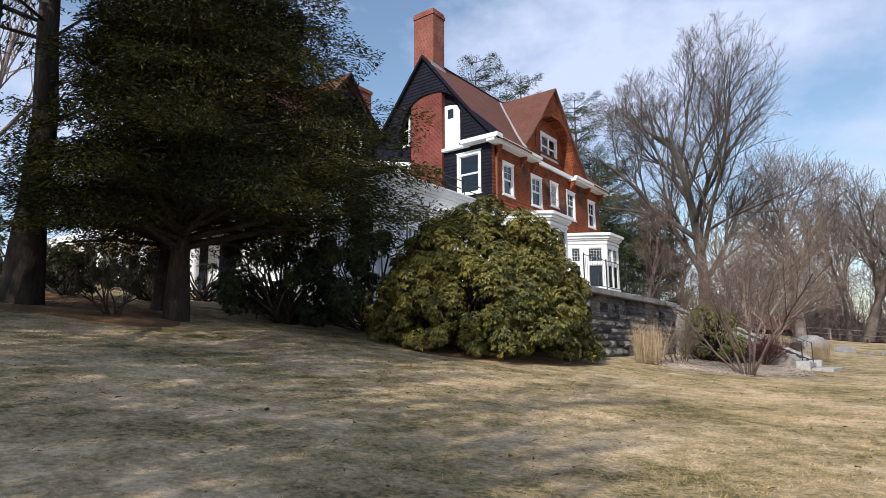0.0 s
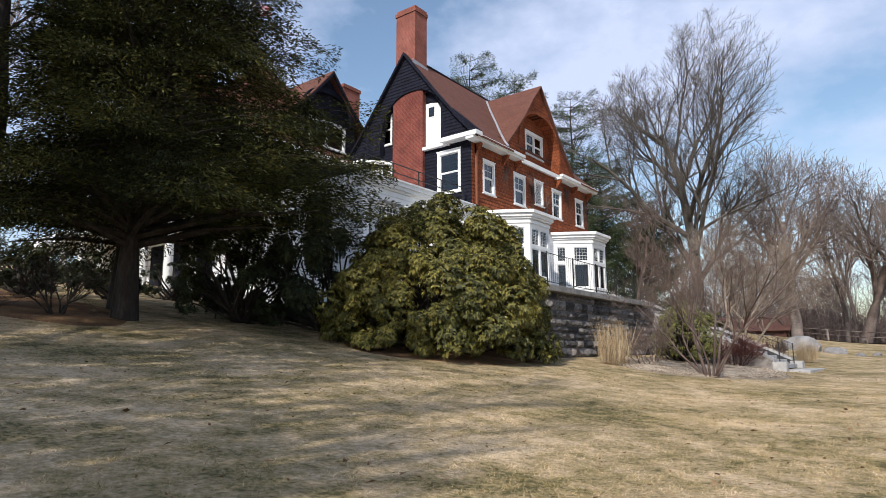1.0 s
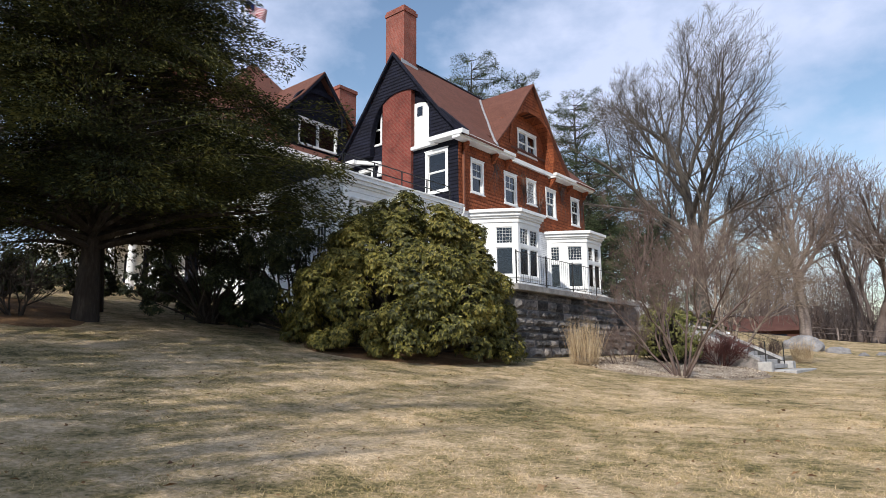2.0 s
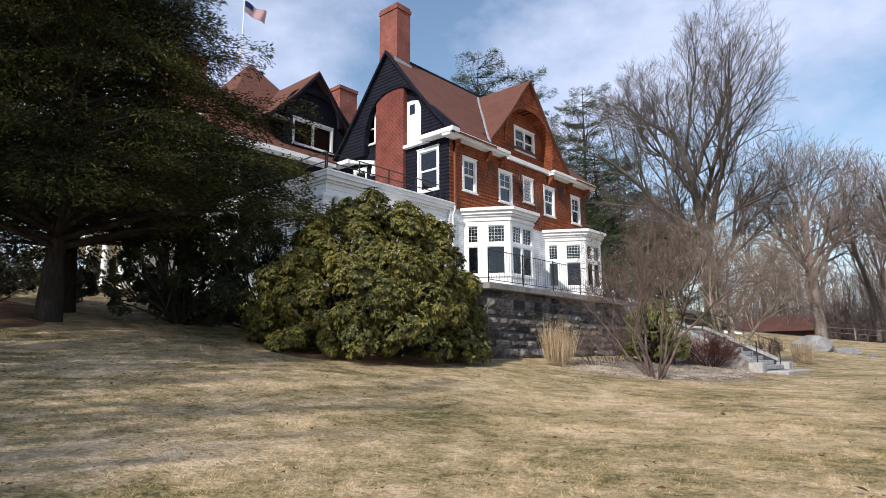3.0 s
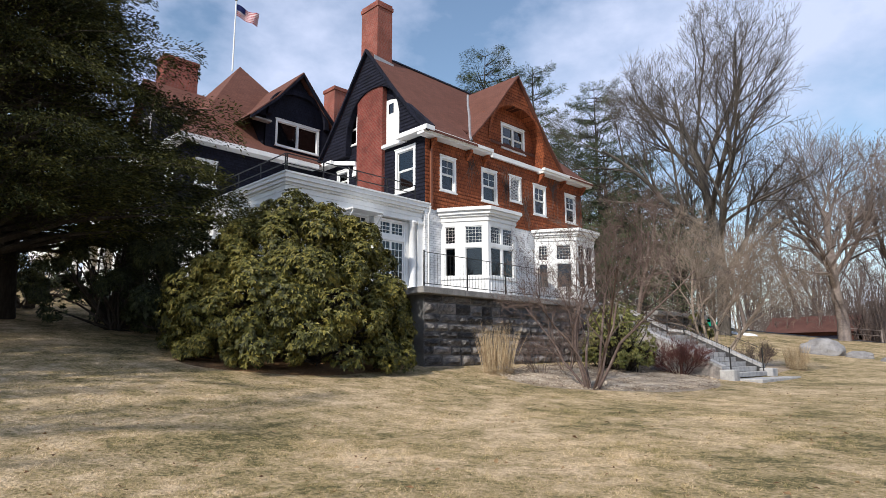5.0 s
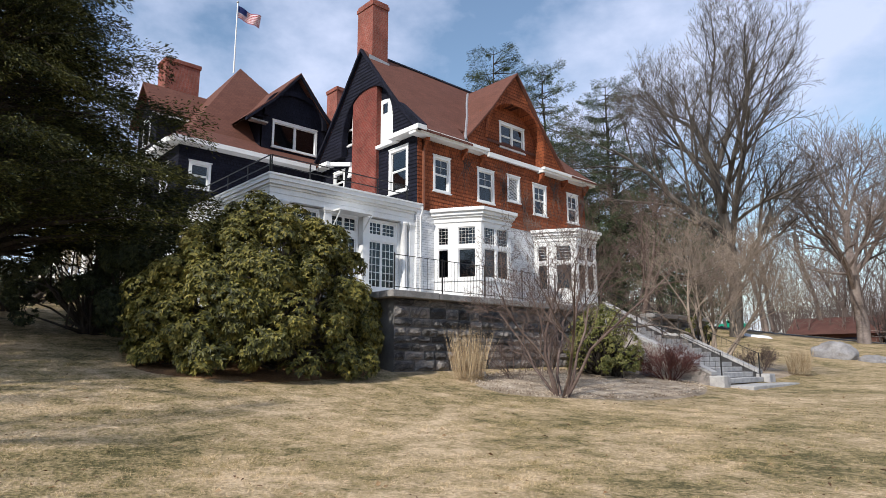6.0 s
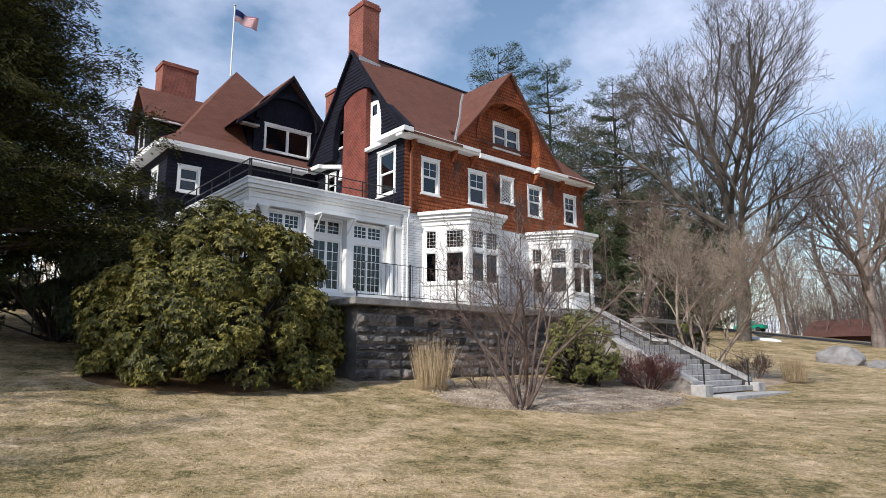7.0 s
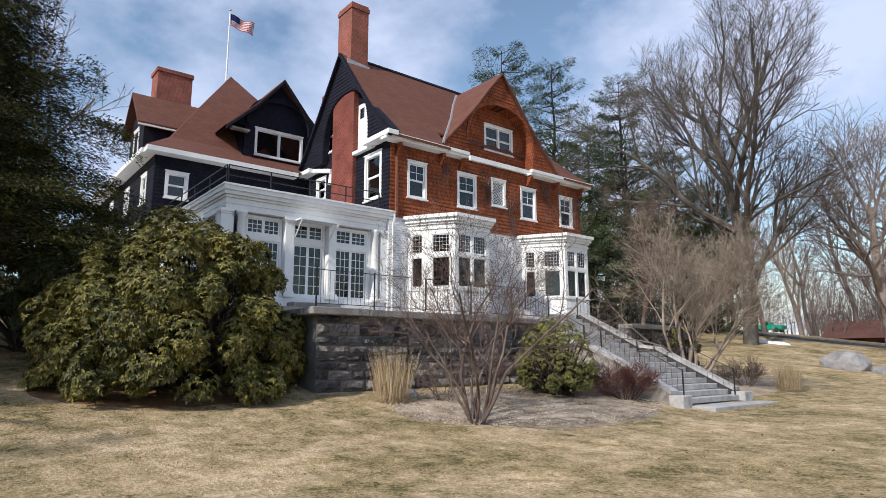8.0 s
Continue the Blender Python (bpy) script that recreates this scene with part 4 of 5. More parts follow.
ver = thing("veranda", (-32, 15.6, 4), "white veranda with round columns along the wing", "veranda")
part("roof", box(I4, -41.0, -24.3, 14.3, 16.95, 7.7, 8.3), m_white, ver)
part("floor", box(I4, -41.0, -24.3, 14.3, 16.95, 3.2, 4.3), m_coping, ver)
for x in np.arange(-40.6, -24.4, 2.25):
    V, Fs = tube_mesh([([np.array((x, 14.6, 4.3)), np.array((x, 14.6, 5.5)), np.array((x, 14.6, 7.7))], [0.2, 0.2, 0.17])], 12)
    raw("column", V, Fs, m_white, ver, smooth=True)
# flat dark panels on the wall paint the shade between the columns
for x in np.arange(-39.4, -24.6, 2.25):
    part("opening", box(wall_y(16.97), x - 0.6, x + 0.6, 0.0, 0.03, 4.6, 7.2), m_dark, ver, "dark panel standing in for the shaded gap behind the columns")

# ---- porch ----
porch = thing("porch", (-19.8, 21.3, 3.6), "white classical sun porch with columns, cornice and french doors", "porch")
PX, PY = -15.85, 17.75
mp_, ms_ = wall_x(PX), wall_y(PY)
pl = bmesh.new()
bx(pl, I4, -24.0, PX + 0.12, PY - 0.12, 24.98, 3.4, 4.62)
part("plinth", pl, m_white, porch)
part("steps_block", rounded(box(I4, PX + 0.13, PX + 0.75, 20.3, 22.4, 3.6, 4.4), 0.03), m_coping, porch)


def pillar(m, u, w, z0=4.62, z1=7.85, n=0.16):
    bm = bmesh.new()
    bx(bm, m, u - w / 2, u + w / 2, -0.32, n, z0 + 0.22, z1 - 0.2)
    bx(bm, m, u - w / 2 - 0.05, u + w / 2 + 0.05, -0.22, n + 0.05, z0, z0 + 0.22)
    bx(bm, m, u - w / 2 - 0.03, u + w / 2 + 0.03, -0.22, n + 0.03, z1 - 0.2, z1 - 0.12)
    bx(bm, m, u - w / 2 - 0.06, u + w / 2 + 0.06, -0.22, n + 0.07, z1 - 0.12, z1)
    return part("pilaster", bm, m_white, porch)


def column(x, y, r=0.17, z0=4.62, z1=7.85):
    prof = [(r * 1.35, 0), (r * 1.35, 0.1), (r * 1.15, 0.16), (r * 1.0, 0.2), (r, 1.2), (r * 0.84, z1 - z0 - 0.25), (r * 0.98, z1 - z0 - 0.22), (r * 0.86, z1 - z0 - 0.16), (r * 1.3, z1 - z0 - 0.1), (r * 1.3, z1 - z0)]
    bm = bmesh.new()
    rings = [[bm.verts.new((x + a * math.cos(t), y + a * math.sin(t), z0 + h)) for t in np.linspace(0, 2 * math.pi, 17)[:-1]] for a, h in prof]
    for p, q in zip(rings, rings[1:]):
        for i in range(16):
            bm.faces.new((p[i], p[(i + 1) % 16], q[(i + 1) % 16], q[i]))
    bm.faces.new(rings[0]), bm.faces.new(rings[-1])
    return part("column", bm, m_white, porch, smooth=True)


for u, w in ((17.72, 0.42), (20.32, 0.36), (22.26, 0.36), (24.84, 0.3)):
    pillar(mp_, u, w)
column(PX + 0.02, 18.35), column(PX + 0.02, 24.45)
for k, u in enumerate(np.arange(-16.05, -24.0, -1.95)):
    pillar(ms_, float(u), 0.36)
    if k in (0, 2):
        column(float(u) - 0.55, PY + 0.02)


def glazed(m, u0, u1, v0, v1, name, cols, rows, split, transom=0.75, label=""):
    """Glazed leaves under a transom light, with slender glazing bars."""
    bm = bmesh.new()
    f = 0.1
    tb = v1 - transom
    for a in ((u0, u0 + f, v0, v1), (u1 - f, u1, v0, v1), (u0 + f, u1 - f, v1 - f, v1), (u0 + f, u1 - f, tb - 0.22, tb), (u0 + f, u1 - f, v0, v0 + 0.09)):
        bx(bm, m, a[0], a[1], -0.3, -0.16, a[2], a[3])
    w = part(name, bm, m_white, porch, label)
    edges = np.linspace(u0 + f, u1 - f, split + 1)
    for a, b in zip(edges, edges[1:]):
        for z0, z1, rr in ((v0 + 0.09, tb - 0.22, rows), (tb, v1 - f, 3)):
            sb = bmesh.new()
            t = 0.06
            for e in ((a, a + t, z0, z1), (b - t, b, z0, z1), (a + t, b - t, z0, z0 + t * 1.6), (a + t, b - t, z1 - t, z1)):
                bx(sb, m, e[0], e[1], -0.27, -0.21, e[2], e[3])
            for i in range(1, cols):
                uu = a + t + (b - a - 2 * t) * i / cols
                bx(sb, m, uu - 0.012, uu + 0.012, -0.255, -0.22, z0 + t, z1 - t)
            for i in range(1, rr):
                vv = z0 + t + (z1 - z0 - 2 * t) * i / rr
                bx(sb, m, a + t, b - t, -0.254, -0.221, vv - 0.012, vv + 0.012)
            part("sash", sb, m_white, w)
            part("pane", box(m, a + 0.03, b - 0.03, -0.242, -0.238, z0 + 0.03, z1 - 0.03), m_glass, w)
    return w


glazed(mp_, 18.55, 20.12, 4.62, 7.8, "french_window", 3, 6, 2, label="white multi-pane french window")
glazed(mp_, 20.55, 22.05, 4.62, 7.8, "french_door", 2, 5, 2, label="white glazed french doors")
glazed(mp_, 22.48, 24.2, 4.62, 7.8, "french_window", 3, 6, 2, label="white multi-pane french window")
us = [float(u) for u in np.arange(-16.05, -24.0, -1.95)]
for a, b in zip(us, us[1:]):
    glazed(ms_, b + 0.2, a - 0.2, 5.2, 7.8, "side_window", 3, 4, 2, label="white multi-pane porch window")
    part("dado", box(ms_, b + 0.2, a - 0.2, -0.2, -0.05, 4.62, 5.2), m_white, porch)
for n, z0, z1 in ((0.12, 7.85, 8.08), (0.16, 8.084, 8.3), (0.26, 8.304, 8.4), (0.42, 8.404, 8.55), (0.54, 8.554, 8.72), (0.6, 8.724, 8.8)):
    o = part("entablature" if n == 0.16 else "moulding", box(I4, -24.0, PX + 0.7 * n, PY - 0.45 * n, 25.3, z0, z1), m_white, porch, "white moulded entablature below the flat roof" if n == 0.16 else "")
part("end_wall", box(mp_, 24.2, 24.985, -0.3, -0.12, 4.62, 7.85), m_white, porch)
part("ceiling", box(I4, -23.9, PX - 0.3, PY + 0.3, 24.9, 7.7, 7.84), m_white, porch)
# small canopy over the doors
part("canopy", prism(wall_x(PX), [(20.5, 7.72), (22.15, 7.72), (22.15, 7.78), (20.5, 7.78)], 0.1, 0.75), m_white, porch)
for u in (20.55, 22.1):
    V, Fs = tube_mesh([([np.array((PX + 0.12, u, 7.05)), np.array((PX + 0.72, u, 7.7))], [0.03, 0.03])], 6)
    raw("canopy_bracket", V, Fs, m_white, porch)
V, Fs = tube_mesh([([np.array((PX + 0.55, 25.12, 8.62)), np.array((PX + 0.5, 25.16, 8.4)), np.array((PX + 0.38, 25.16, 8.2)), np.array((PX + 0.38, 25.16, 4.0))], [0.045] * 4)], 8)
raw("downpipe", V, Fs, m_white, porch, "white downpipe at the porch corner", smooth=True)
rr_ = thing("roof_railing", (-18, 20, 8.8), "low black pipe railing round the porch roof", "railing", "iron railings")
for m, u0, u1 in ((wall_x(PX + 0.05), PY, 24.6), (wall_y(PY - 0.05), -23.6, PX)):
    n = 4
    for i in range(n + 1):
        u = u0 + (u1 - u0) * i / n
        part("post", box(m, u - 0.022, u + 0.022, -0.022, 0.022, 8.8, 9.62), m_iron, rr_)
    for z in (9.2, 9.6):
        part("rail", box(m, u0, u1, -0.018, 0.018, z - 0.018, z + 0.018), m_iron, rr_)

# ---- flag ----
flag = thing("flagpole", (-31.6, 22.7, 20.3), "white flagpole on the roof with a small striped flag flying", "flagpole")
V, Fs = tube_mesh([([np.array((-31.6, 22.7, 20.2)), np.array((-31.6, 22.7, 25.2))], [0.06, 0.04])], 8)
raw("pole", V, Fs, m_white, flag, smooth=True)
bm = bmesh.new()
bmesh.ops.create_uvsphere(bm, u_segments=10, v_segments=6, radius=0.09, matrix=Matrix.Translation((-31.6, 22.7, 25.27)))
part("finial", bm, m_lead, flag, smooth=True)


def cloth(u0, u1, v0, v1, off=0.0):
    """A piece of waving cloth, u along the fly, v down the hoist (0..1)."""
    bm = bmesh.new()
    n = 12
    rows = []
    for v in (v0, v1):
        row = []
        for i in range(n + 1):
            u = u0 + (u1 - u0) * i / n
            y = 22.76 + 1.62 * u
            z = 24.98 - 0.84 * v - 0.16 * u + 0.05 * math.sin(7 * u + 1)
            x = -31.6 + 0.14 * u * math.sin(9 * u + 2.0 * v) + off
            row.append(bm.verts.new((x, y, z)))
        rows.append(row)
    for i in range(n):
        bm.faces.new((rows[0][i], rows[0][i + 1], rows[1][i + 1], rows[1][i]))
    return bm


for k in range(13):
    part("stripe", cloth(0.0 if k > 6 else 0.4, 1.0, k / 13, (k + 1) / 13), m_red if k % 2 == 0 else m_flag_white, flag)
canton = part("canton", cloth(0.0, 0.4, 0.0, 7 / 13), m_blue, flag, "dark blue canton of the flag")

# ---- rhododendron ----


def leafy(name, centre, axes, whorls, leaf, width, mat, label, category, seed, per=8, lumps=70, droop=0.35, taper=0.0, stems=True, size=0.24):
    """A dense shrub: lumps on a dome, whorls of leaves over the lumps, branches inside."""
    t = thing(name, (centre[0], centre[1], zg(centre[0], centre[1])), label, category)
    r = np.random.RandomState(seed)
    c, ax = np.array(centre, float), np.array(axes, float)
    d = unit(r.normal(0, 1, (lumps, 3)))
    d[:, 2] = np.abs(d[:, 2]) * 1.15 - 0.35
    d = unit(d)
    lc = c + d * ax * r.uniform(0.74, 0.96, (lumps, 1))
    lc[:, :2] = c[:2] + (lc[:, :2] - c[:2]) * (1 - taper * np.clip((lc[:, 2:] - c[2]) / ax[2], 0, 1))
    lr = r.uniform(0.45, 1.1, lumps) * min(ax) * size
    k = r.randint(0, lumps, whorls)
    o = unit(r.normal(0, 1, (whorls, 3)) + d[k] * 0.9)
    P = lc[k] + o * lr[k][:, None] * r.uniform(0.75, 1.05, (whorls, 1))
    P[:, 2] = np.maximum(P[:, 2], z_ground(P[:, 0], P[:, 1]) + 0.12 + 0.25 * r.rand(whorls))
    shoot = unit(o + np.array((0, 0, 0.55)) + r.normal(0, 0.25, (whorls, 3)))
    h = unit(np.cross(shoot, r.normal(0, 1, (whorls, 3))))
    g = np.cross(shoot, h)
    Ps, As, Bs, Ls = [], [], [], []
    for j in range(per):
        a = 2 * math.pi * j / per + r.uniform(-0.3, 0.3, whorls)
        s = h * np.cos(a)[:, None] + g * np.sin(a)[:, None]
        A = unit(s + shoot * r.uniform(-0.15, 0.55, (whorls, 1)) - np.array((0, 0, droop)))
        B = unit(np.cross(A, shoot))
        Ps.append(P), As.append(A), Bs.append(B), Ls.append(leaf * r.uniform(0.7, 1.25, whorls))
    L = np.concatenate(Ls)
    V, F = leaf_mesh(np.concatenate(Ps), np.concatenate(As), np.concatenate(Bs), L, L * width, 0.12)
    o_ = raw("foliage", V, F, mat, t)
    tagged(o_, kind="stuff")
    if stems:
        lines = []
        root = np.array((c[0], c[1], zg(c[0], c[1])))
        for q in lc:
            mid = (root * 0.45 + q * 0.55) + r.normal(0, 0.12, 3) * ax
            lines.append(([root + r.normal(0, 0.15, 3) * (1, 1, 0), mid, q], [0.045, 0.03, 0.012]))
        V, Fs = tube_mesh(lines, 5)
        tagged(raw("branch_work", V, Fs, m_bark_dark, t), kind="stuff")
    return t


leafy("rhododendron", (-9.3, 14.35, 2.55), (3.2, 3.2, 3.25), 19000, 0.112, 0.42, m_rhodo, "large rounded rhododendron bush with drooping yellow-green leaves", "shrub", 11, lumps=280, droop=0.5, taper=0.12, size=0.165)
# dark leaves, made large to cover the porch side that should lie in shadow
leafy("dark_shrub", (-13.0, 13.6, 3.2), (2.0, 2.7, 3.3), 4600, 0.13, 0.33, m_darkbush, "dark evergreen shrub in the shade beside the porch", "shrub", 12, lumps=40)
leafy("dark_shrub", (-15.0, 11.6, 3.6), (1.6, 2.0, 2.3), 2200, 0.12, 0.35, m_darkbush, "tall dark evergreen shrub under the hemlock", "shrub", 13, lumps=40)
# row of dark filler shrubs, added to stand in for shade under the trees
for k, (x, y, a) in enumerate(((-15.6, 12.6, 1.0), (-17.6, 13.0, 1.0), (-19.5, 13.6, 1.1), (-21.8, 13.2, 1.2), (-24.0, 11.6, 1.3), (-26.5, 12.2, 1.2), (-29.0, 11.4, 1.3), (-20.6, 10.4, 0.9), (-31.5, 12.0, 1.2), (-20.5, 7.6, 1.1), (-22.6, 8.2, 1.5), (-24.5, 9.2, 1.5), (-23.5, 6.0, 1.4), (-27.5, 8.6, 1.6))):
    leafy("dark_shrub", (x, y, zg(x, y) + 0.5), (1.2 * a, 1.0 * a, 0.85 * a), 900, 0.075, 0.42, m_darkbush, "low dark filler shrub that deepens the shade under the hemlocks", "shrub", 20 + k, lumps=24)
leafy("yellow_green_bush", (-5.5, 24.5, 1.85), (1.1, 1.3, 1.6), 2900, 0.07, 0.42, m_bush, "yellow-green broadleaf bush beside the staircase", "shrub", 31, lumps=170, per=6)
leafy("yellow_green_bush", (-6.6, 33.6, 2.7), (0.6, 0.8, 0.9), 260, 0.1, 0.38, m_bush, "small bright green bush before the terrace wall", "shrub", 32, lumps=16)

# ---- evergreens ----


def conifer(name, x, y, height, low, reach, seed, mat, label, trunk=0.32, tiers=34, per=6, spray=0.2, density=9, droop=0.22, lean=(0, 0), needle=0.28, ragged=0.25, taper=0.85, near_side=0.0):
    """Trunk, drooping limbs and flat sprays of needles."""
    z0 = zg(x, y)
    t = thing(name, (x, y, z0), label, "tree", "evergreen trees")
    r = np.random.RandomState(seed)
    tp = [np.array((x + lean[0] * f, y + lean[1] * f, z0 - 0.1 + (height - z0) * f)) + r.normal(0, 0.06, 3) * (f > 0) * (f < 1) for f in np.linspace(0, 1, 9)]
    V, F = tube_mesh([(tp, [trunk * (1.35 if i == 0 else 1) * (1 - 0.93 * f) for i, f in enumerate(np.linspace(0, 1, 9))])], 10)
    raw("trunk", V, F, m_bark_dark, t, smooth=True)
    limbs, Ps, As, Bs, Ls = [], [], [], [], []
    for k in range(tiers):
        f = (k + r.uniform(0, 0.8)) / tiers
        z = low + (height - low) * f
        cx, cy = x + lean[0] * (z - z0) / (height - z0), y + lean[1] * (z - z0) / (height - z0)
        for j in range(per):
            a = r.uniform(0, 2 * math.pi)
            L = max(0.35, reach * (1 - f) ** taper * r.uniform(1 - ragged, 1 + ragged * 0.5) * (1 - near_side * max(0.0, -math.cos(a - 1.07)) + 0.3 * near_side * max(0.0, math.cos(a - 1.07))))
            way = np.array((math.cos(a), math.sin(a), r.uniform(0.12 if z < low + 2.5 else -0.2, 0.5)))
            pts = [np.array((cx, cy, z)) + way * L * g - np.array((0, 0, droop * L * g * g)) for g in (0, 0.33, 0.66, 1.0)]
            limbs.append((pts, [0.02 + 0.012 * L, 0.015 + 0.008 * L, 0.012, 0.005]))
            n = int(density * L * 4)
            g = r.uniform(0.15, 1.05, n) ** 0.62
            side = np.array((-way[1], way[0], 0))
            wdt = (0.35 + 0.22 * L) * (1.15 - 0.75 * g)
            s = r.uniform(-1, 1, n)
            base = np.array((cx, cy, z)) + way * (L * g)[:, None] - np.array((0, 0, 1.0)) * (droop * L * g * g)[:, None]
            P = base + side * (s * wdt)[:, None] + np.array((0, 0, 1.0)) * (r.normal(0, 0.1, n) - 0.12 * np.abs(s))[:, None]
            A = unit(way[None] * 0.8 + side[None] * s[:, None] * 0.9 + r.normal(0, 0.35, (n, 3)) + np.array((0, 0, -0.3)))
            B = unit(np.cross(A, np.array((0, 0, 1.0)) + r.normal(0, 0.5, (n, 3))))
            Ps.append(P), As.append(A), Bs.append(B), Ls.append(needle * r.uniform(0.6, 1.3, n))
    V, F = tube_mesh(limbs, 4)
    tagged(raw("limb_work", V, F, m_bark_dark, t), kind="stuff")
    L = np.concatenate(Ls)
    V, F = leaf_mesh(np.concatenate(Ps), np.concatenate(As), np.concatenate(Bs), L, L * spray, 0.15)
    tagged(raw("crown", V, F, mat, t), kind="stuff")
    return t


conifer("hemlock_tree", -14.9, 8.1, 18.5, 4.3, 6.65, 41, m_hemlock, "broad dark hemlock with drooping limbs beside the lawn", trunk=0.27, tiers=84, per=7, density=38, needle=0.125, spray=0.3, droop=0.3, ragged=0.36, taper=0.86, near_side=0.37)
conifer("hemlock_tree", -17.5, 9.2, 18.0, 4.8, 4.6, 42, m_hemlock, "dark hemlock with dense drooping foliage", trunk=0.3, tiers=40, per=6, density=12, needle=0.16, spray=0.3, droop=0.3, ragged=0.4, taper=0.7)
conifer("hemlock_tree", -17.4, 5.3, 23.0, 9.5, 4.0, 43, m_hemlock, "tall hemlock with a bare lower trunk", trunk=0.42, tiers=20, per=4, density=3.8, needle=0.26, spray=0.3, taper=0.45)
conifer("hemlock_tree", -16.4, 3.9, 21.0, 10.5, 3.2, 44, m_hemlock, "slender hemlock with thin high foliage", trunk=0.27, tiers=15, per=4, density=3.2, needle=0.26, spray=0.3, lean=(0.8, -0.6), taper=0.45)
for k, (x, y, h, lo, re) in enumerate(((-31.6, 48.0, 30.6, 9, 6.0), (-28.6, 51.5, 29.2, 9, 5.4), (-25.3, 57.0, 28.0, 9, 5.4), (-22.3, 53.0, 20.5, 7.0, 4.6), (-33.0, 62.0, 27.0, 9, 5.0), (-28.0, 70.0, 24.0, 8, 5.0), (-36.0, 52.0, 25.0, 8, 5.0), (-26.6, 47.0, 21.0, 6.5, 4.2), (-20.5, 63.0, 17.5, 7.5, 4.0), (-24.5, 46.0, 15.0, 4.5, 3.6), (-21.5, 49.0, 13.5, 3.6, 3.6), (-18.6, 58.0, 13.0, 4.0, 3.4))):
    conifer("white_pine", x, y, h, lo, re * 1.1, 60 + k, m_pine, "tall white pine behind the house", trunk=0.36, tiers=26, per=5, density=26, needle=0.3, spray=0.12, droop=-0.16, ragged=0.6, taper=0.4)

# ---- bare trees ----


def bare(name, x, y, levels, mat, label, category="tree", group="bare trees", sides=(8, 6, 4, 3, 3, 3)):
    t = thing(name, (x, y, zg(x, y)), label, category, group)
    V, F = tube_mesh(levels[0], sides[0])
    raw("trunk" if len(levels[0]) < 2 else "stem_work", V, F, mat, t, smooth=True)
    for k, lines in enumerate(levels[1:], 1):
        V, F = tube_mesh(lines, sides[min(k, len(sides) - 1)])
        tagged(raw("limb_work" if k == 1 else ("branch_work" if k == 2 else "twig_crown"), V, F, mat, t), kind="stuff")
    return t


BX, BY = -12.9, 52.6
bare("bare_oak", BX, BY, grow(5, (BX, BY, zg(BX, BY) - 0.2), (0.06, -0.02, 1), 17.0, 0.52, 6, (13, 7, 6, 6, 5), (0.66, 0.6, 0.6, 0.62, 0.62), up=0.12, ratio=0.6, steps=8, wobble=0.085, first=0.2, thin=0.0075), m_bark, "large bare deciduous tree with spreading grey limbs")
for k, (x, y, h, sd) in enumerate(((-7.2, 61.0, 10.5, 6), (-2.6, 64.0, 9.5, 7))):
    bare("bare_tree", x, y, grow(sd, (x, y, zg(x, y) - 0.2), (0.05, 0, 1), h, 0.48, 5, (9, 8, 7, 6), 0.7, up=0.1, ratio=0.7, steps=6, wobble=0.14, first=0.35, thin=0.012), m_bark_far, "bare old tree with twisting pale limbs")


bare("bare_tree", -14.0, 41.5, grow(27, (-14.0, 41.5, zg(-14.0, 41.5) - 0.2), (0.03, 0, 1), 6.8, 0.16, 6, (8, 6, 5, 4, 3), (0.62, 0.62, 0.6, 0.6, 0.6), up=0.16, ratio=0.62, steps=6, wobble=0.13, first=0.22, thin=0.0048), m_twig, "slender bare tree with reddish twigs beside the house")


def many_stems(seed, x, y, n, length, radius, lean, levels, kids, spread, thin):
    r = np.random.RandomState(seed)
    z = zg(x, y)
    out = None
    for k in range(n):
        a = 2 * math.pi * k / n + r.uniform(-0.3, 0.3)
        l = lean * r.uniform(0.45, 1.15)
        g = grow(seed * 50 + k, (x + 0.13 * math.cos(a), y + 0.13 * math.sin(a), z - 0.05), (math.cos(a) * l, math.sin(a) * l, 1), length * r.uniform(0.8, 1.15), radius * r.uniform(0.7, 1.2), levels, kids, spread, up=0.1, ratio=0.6, steps=6, wobble=0.17, first=0.3, thin=thin)
        out = g if out is None else [p + q for p, q in zip(out, g)]
    return out


bare("bare_shrub", -3.3, 19.25, many_stems(8, -3.3, 19.25, 9, 3.6, 0.042, 0.6, 6, (4, 5, 4, 4, 3), (0.55, 0.66, 0.68, 0.62, 0.6), 0.0023), m_twig, "tall bare multi-stemmed shrub with reddish-grey twigs", "shrub", "bare shrubs")
bare("bare_shrub", -5.0, 31.4, many_stems(9, -5.0, 31.4, 6, 4.5, 0.075, 0.5, 6, (7, 6, 5, 4, 3), (0.62, 0.66, 0.66, 0.6, 0.6), 0.0032), m_pale_twig, "bare multi-stemmed ornamental tree with pale tan twigs", "shrub", "bare shrubs")
bare("bare_shrub", -5.9, 22.0, many_stems(10, -5.9, 22.0, 8, 1.2, 0.018, 0.7, 4, (6, 5, 3), 0.6, 0.0025), m_twig, "low bare shrub against the stone wall", "shrub", "bare shrubs")
bare("bare_shrub", -5.6, 20.2, many_stems(14, -5.6, 20.2, 8, 0.9, 0.014, 0.8, 4, (6, 5, 3), 0.6, 0.0025), m_twig, "low bare shrub beside the straw-coloured grass", "shrub", "bare shrubs")
bare("bare_shrub", -15.2, 6.6, many_stems(15, -15.2, 6.6, 9, 1.3, 0.03, 0.5, 4, (5, 4, 3), 0.6, 0.004), m_bark_dark, "small dark bare shrub under the hemlocks", "shrub", "bare shrubs")
